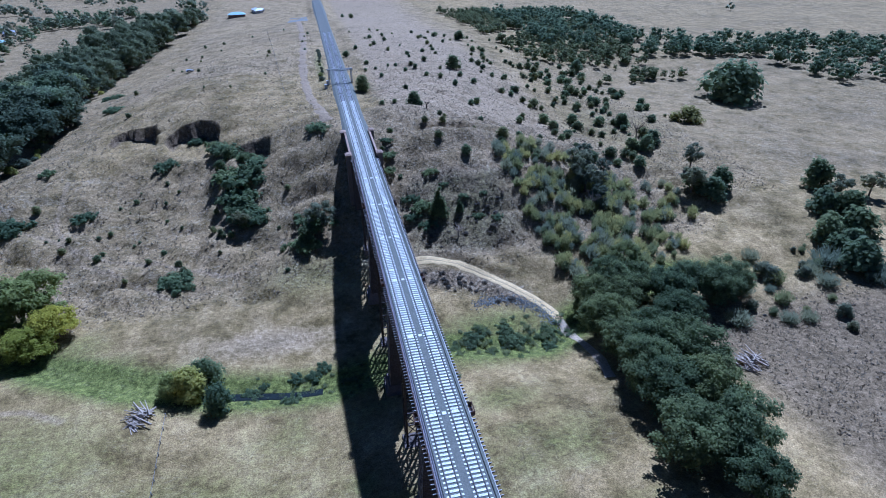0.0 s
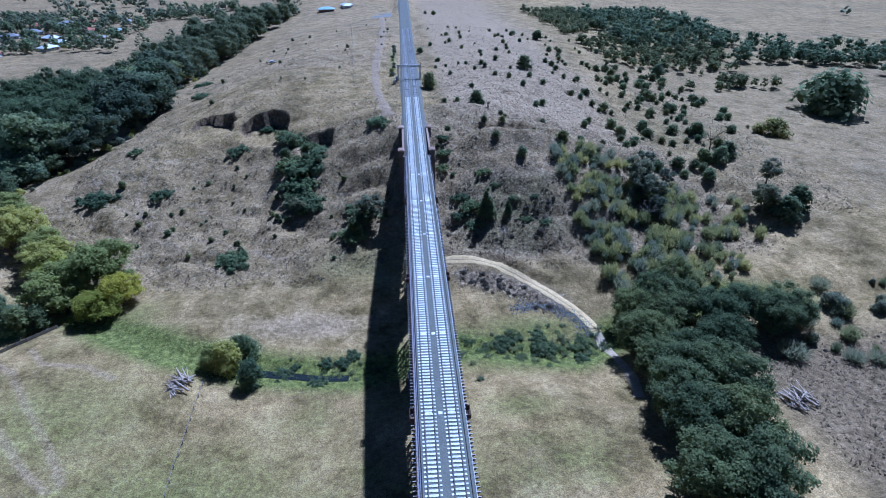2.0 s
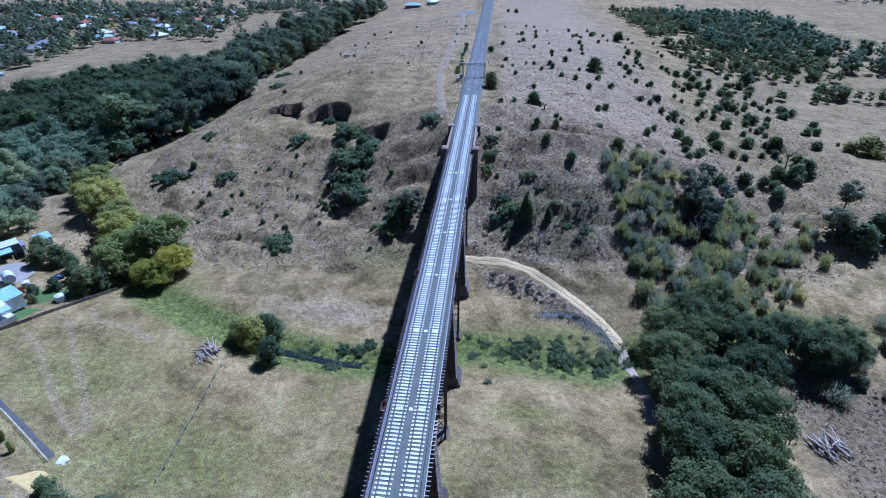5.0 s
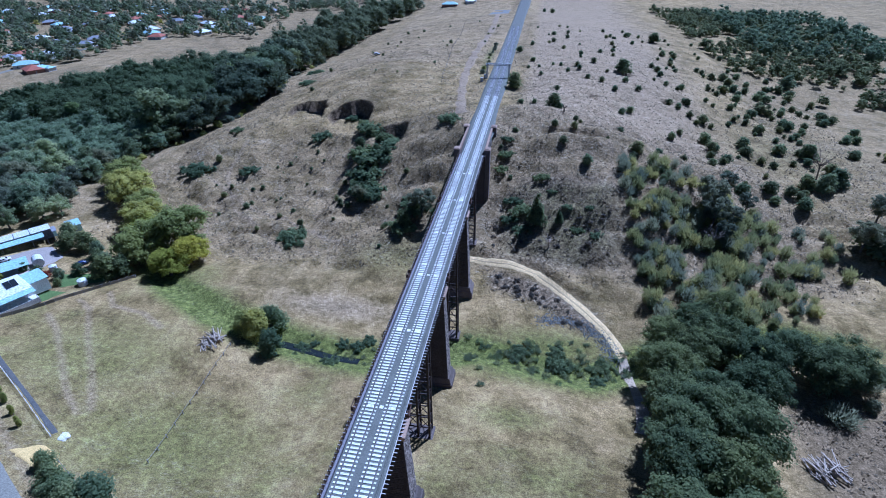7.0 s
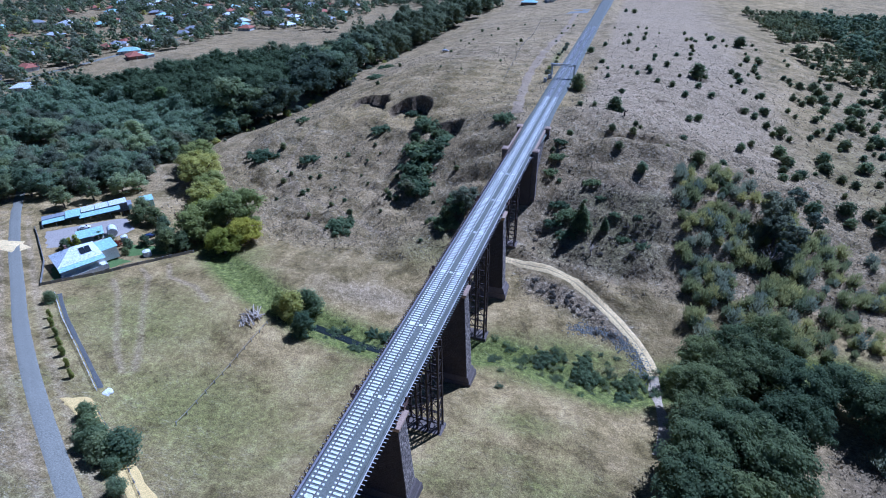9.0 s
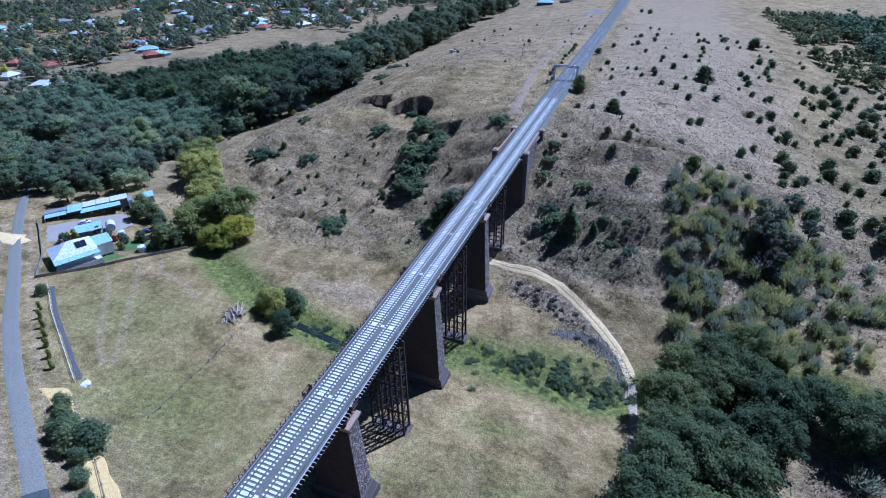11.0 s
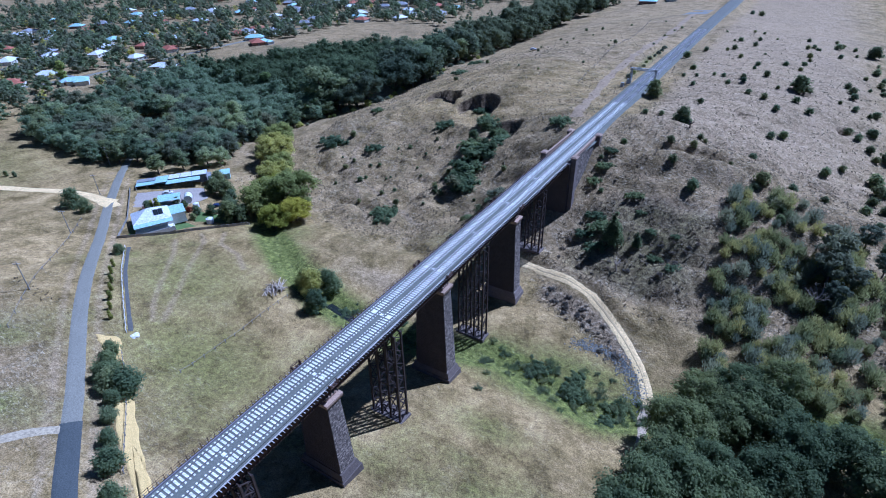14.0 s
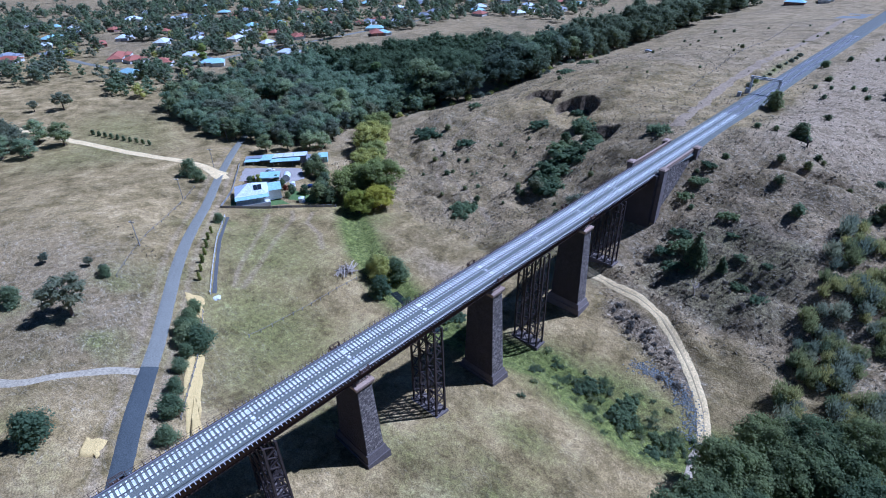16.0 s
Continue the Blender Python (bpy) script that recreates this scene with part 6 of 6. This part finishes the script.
ribbon("stone_drain", ((-125.5, 31.9), (-109.6, 21.8), (-91.6, 11.8), (-77, 3.6)), 1.5, simple("dark_drain_stone", (0.07, 0.07, 0.068), (0.14, 0.14, 0.13), 0.8, 0.9), 0.06, "dark stone drain along the paddock fence", "drain", wobble=0.3)
ribbon("gravel_lane", ((-320, -6), (-300, 2), (-280, 10), (-256, 19), (-228, 30), (-208, 39), (-190, 47), (-172, 50), (-163, 49)), 5.4, DIRT, 0.12, "white gravel lane joining the asphalt road", "lane")
ribbon("farm_track", ((-120, -78), (-90, -62), (-64, -50), (-58.5, -40), (-54, -30), (-51, -26)), 3.2, simple("worn_track", (0.33, 0.28, 0.185), (0.46, 0.39, 0.265), 0.3, 0.95), 0.1, "grey dusty farm track joining the road", "track", wobble=0.3)
ribbon("rail_access_track", ((-11, 172), (-15, 200), (-19, 240), (-20, 290), (-19, 360), (-20, 440), (-24, 540)), 5.5, simple("reddish_track", (0.27, 0.2, 0.12), (0.36, 0.275, 0.17), 0.2, 0.95), 0.1, "reddish dirt access track beside the railway", "track", wobble=0.5)
ribbon("creek_water", ((-47, 50), (-38, 48.8), (-30, 47.6), (-22, 47)), 3.2, simple("still_dark_water", (0.015, 0.02, 0.02), (0.03, 0.035, 0.03), 0.4, 0.12, bumps=0.03), 0.25, "still dark creek pool", "water")
ribbon("town_road", ((-760, 30), (-620, 58), (-520, 76), (-440, 92), (-415, 124), (-412, 190), (-414, 300), (-420, 420), (-440, 560)), 6, ASPHALT, 0.2, "grey town street lined by houses", "road", step=6)
flat_patch("stockpile_yard", ((-34, 520), (-13, 520), (-13, 575), (-32, 580)), simple("blue_grey_stone", (0.15, 0.155, 0.14), (0.24, 0.245, 0.225), 0.3), 0.15, "grey gravel stockpile area beside the railway", "yard")
flat_patch("verge_mulch", ((-58, -8.5), (-38, -17.5), (-20, -25), (-18, -29), (-37, -22), (-56, -13.5)), STRAW, 0.16, "pale straw mulch strip along the roadside planting", "mulch")
flat_patch("sand_mound", ((-35, -41), (-31, -43.5), (-28.5, -41), (-32, -38.5)), STRAW, 0.6, "low mound of pale yellow sand", "sand", kind="")


def boulder(x, y, s, seed):
    g = random.Random(seed)
    bm = bmesh.new()
    for _ in range(3):
        before = set(bm.verts)
        bmesh.ops.create_icosphere(bm, subdivisions=2, radius=s * g.uniform(0.5, 0.9), matrix=Matrix.Translation((g.uniform(-1, 1) * s * 0.8, g.uniform(-1, 1) * s * 0.8, 0.1)))
        for v in set(bm.verts) - before:
            v.co *= 1 + 0.25 * noise.noise(v.co * 1.1 + Vector((seed, 0, 0)))
            v.co.z *= 0.6
    ob = part("pale_boulder", bm, ROCK)
    ob.matrix_basis = pose(x, y, gz(x, y) + 0.1)
    tagged(ob, "pale boulders at the fence corner", "boulder")


boulder(-75, 4, 1.7, 3)


def riprap():
    """Loose grey stones of the creek crossing, too many to count."""
    g = random.Random(3)
    vs, fs = [], []
    line = ((28, 73.5), (35, 74.5), (42, 72.5), (47, 67.5), (50, 60))
    for _ in range(900):
        i = g.randrange(len(line) - 1)
        t = g.random()
        x = line[i][0] + (line[i + 1][0] - line[i][0]) * t + g.gauss(0, 1.5)
        y = line[i][1] + (line[i + 1][1] - line[i][1]) * t + g.gauss(0, 1.2)
        r = g.uniform(0.12, 0.34)
        z = gz(x, y) + r * 0.3
        o = len(vs)
        for sx, sy, sz in ((1, 0, 0), (-1, 0, 0), (0, 1, 0), (0, -1, 0), (0, 0, 1), (0, 0, -1)):
            k = r * g.uniform(0.7, 1.25)
            vs.append((x + sx * k, y + sy * k, z + sz * k * 0.8))
        fs += [tuple(o + i for i in f) for f in ((0, 2, 4), (2, 1, 4), (1, 3, 4), (3, 0, 4), (2, 0, 5), (1, 2, 5), (3, 1, 5), (0, 3, 5))]
    tagged(mesh_object("riprap", vs, fs, RUBBLE), "loose grey stones lining the creek crossing", "stones", kind="stuff")


riprap()


def fence(name, line, gap, label, rails, post_h, mat=FENCE_WOOD, panel=False):
    f = tagged(empty(name), label, "fence")
    pts = []
    for (ax, ay), (bx, by) in zip(line, line[1:]):
        m = max(1, int(math.hypot(bx - ax, by - ay) / gap))
        pts += [(ax + (bx - ax) * k / m, ay + (by - ay) * k / m) for k in range(m)]
    pts.append(line[-1])
    me = None
    for x, y in pts:
        if me is None:
            bm = bmesh.new()
            box(bm, -0.09, 0.09, -0.09, 0.09, -0.4, post_h)
            p = part("post", bm, mat, f)
            me = p.data
            p.matrix_basis = pose(x, y, gz(x, y))
        else:
            shared("post", me, f, pose(x, y, gz(x, y)))
    for (ax, ay), (bx, by) in zip(pts, pts[1:]):
        bm = bmesh.new()
        if panel:
            za, zb = gz(ax, ay), gz(bx, by)
            beam(bm, (ax, ay, za + post_h / 2), (bx, by, zb + post_h / 2), 0.05, post_h)
        else:
            for h in rails:
                beam(bm, (ax, ay, gz(ax, ay) + h), (bx, by, gz(bx, by) + h), 0.05, 0.1)
        part("panel" if panel else "rail", bm, mat, f)


fence("garden_fence", ((-136, 34), (-128, 46), (-120, 60), (-111, 73)), 2.6, "dark grey paling fence round the farm garden", (), 1.1, FENCE_WOOD, True)
fence("garden_fence", ((-136, 34), (-150, 46), (-168, 58), (-176, 63)), 2.6, "dark grey paling fence along the road", (), 1.1, FENCE_WOOD, True)
fence("paddock_fence", ((-126, 31), (-110, 21), (-92, 11), (-77, 2.5)), 3.2, "white-topped paddock fence beside the road planting", (0.55, 1.05), 1.15, WHITE_PAINT)
fence("post_fence", ((-54.5, 2.4), (-57, 18), (-58.4, 35.4), (-59, 44)), 3.4, "thin post and wire fence across the paddock", (0.9,), 1.1)
fence("post_fence", ((-70, -3), (-58, -9), (-44, -17), (-30, -25)), 4.0, "weathered post and rail fence behind the planting", (0.5, 0.95), 1.2)
fence("wire_fence", ((-30, 230), (-36, 300), (-42, 380), (-50, 470)), 7.0, "old post and wire fence along the hilltop", (0.9,), 1.1)
fence("wire_fence", ((-96, -16), (-118, 0), (-140, 18), (-160, 34)), 6.0, "post and wire fence along the far road verge", (0.9,), 1.1)


def power_pole(x, y, turn):
    p = tagged(empty("power_pole", pose(x, y, gz(x, y), 0, 0, turn)), "grey timber power pole with a crossarm", "power pole")
    bm = bmesh.new()
    limb(bm, [Vector((0, 0, -0.8)), Vector((0, 0, 9.5))], [0.17, 0.11], 8)
    part("pole", bm, FENCE_WOOD, p)
    bm = bmesh.new()
    box(bm, -1.1, 1.1, -0.06, 0.06, 8.8, 8.95)
    part("crossarm", bm, FENCE_WOOD, p)
    for x in (-1.0, -0.4, 0.4, 1.0):
        bm = bmesh.new()
        box(bm, x - 0.05, x + 0.05, -0.05, 0.05, 8.95, 9.15)
        part("insulator", bm, WHITE_PAINT, p)


for px, py in ((-112, -4), (-150, 25), (-38, -58), (-180, 52), (-215, 76)):
    power_pole(px, py, 35)


# ---- town beyond the woodland ----
def town_house(x, y, w, d, turn, roof, wall, label, wing):
    h = tagged(empty("house", pose(x, y, gz(x, y), 0, 0, turn)), label, "house")
    bm = bmesh.new()
    box(bm, -w / 2, w / 2, -d / 2, d / 2, -2, 2.9)
    if wing:
        box(bm, 0, w / 2, -d / 2 - 4, -d / 2 + 0.1, -2, 2.9)
    part("wall", bm, wall, h)
    bm = bmesh.new()
    hip_roof(bm, -w / 2, w / 2, -d / 2, d / 2, 2.9, min(w, d) * 0.24)
    if wing:
        hip_roof(bm, 0, w / 2, -d / 2 - 4, -d / 2 + 2, 2.88, 1.3)
    part("roof", bm, roof, h)
    for k in range(3):
        add_window(h, -w / 2 + w * (k + 0.5) / 3, d / 2, 0.9, 1.3, 1.2)
        if not wing or k == 0:
            add_window(h, -w / 2 + w * (k + 0.5) / 3, -d / 2, 0.9, 1.3, 1.2)
    bm = bmesh.new()
    box(bm, -w / 2 - 0.05, -w / 2 + 0.05, -0.45, 0.45, 0, 2.1)
    part("door", bm, ROOF_GREY, h)


ROOFS = ((ROOF_WHITE, "white metal"), (ROOF_AQUA, "pale aqua metal"), (ROOF_GREY, "grey sheet"), (ROOF_WHITE, "white metal"), (ROOF_RED, "red tiled"))
for k, (x, y) in enumerate(homes + [(-92, 640), (-70, 655)]):
    roof, word = ROOFS[r4.randrange(5)] if k not in (0, 2) else ROOFS[1]
    big = 1.7 if k in (0, 1) else 1.0
    town_house(x, y, r4.uniform(13, 20) * big, r4.uniform(9, 13), r4.uniform(0, 180), roof, r4.choice((WALL_PALE, WALL_BRICK, WALL_PALE)), word + " roofed house among the town trees", r4.random() < 0.5)
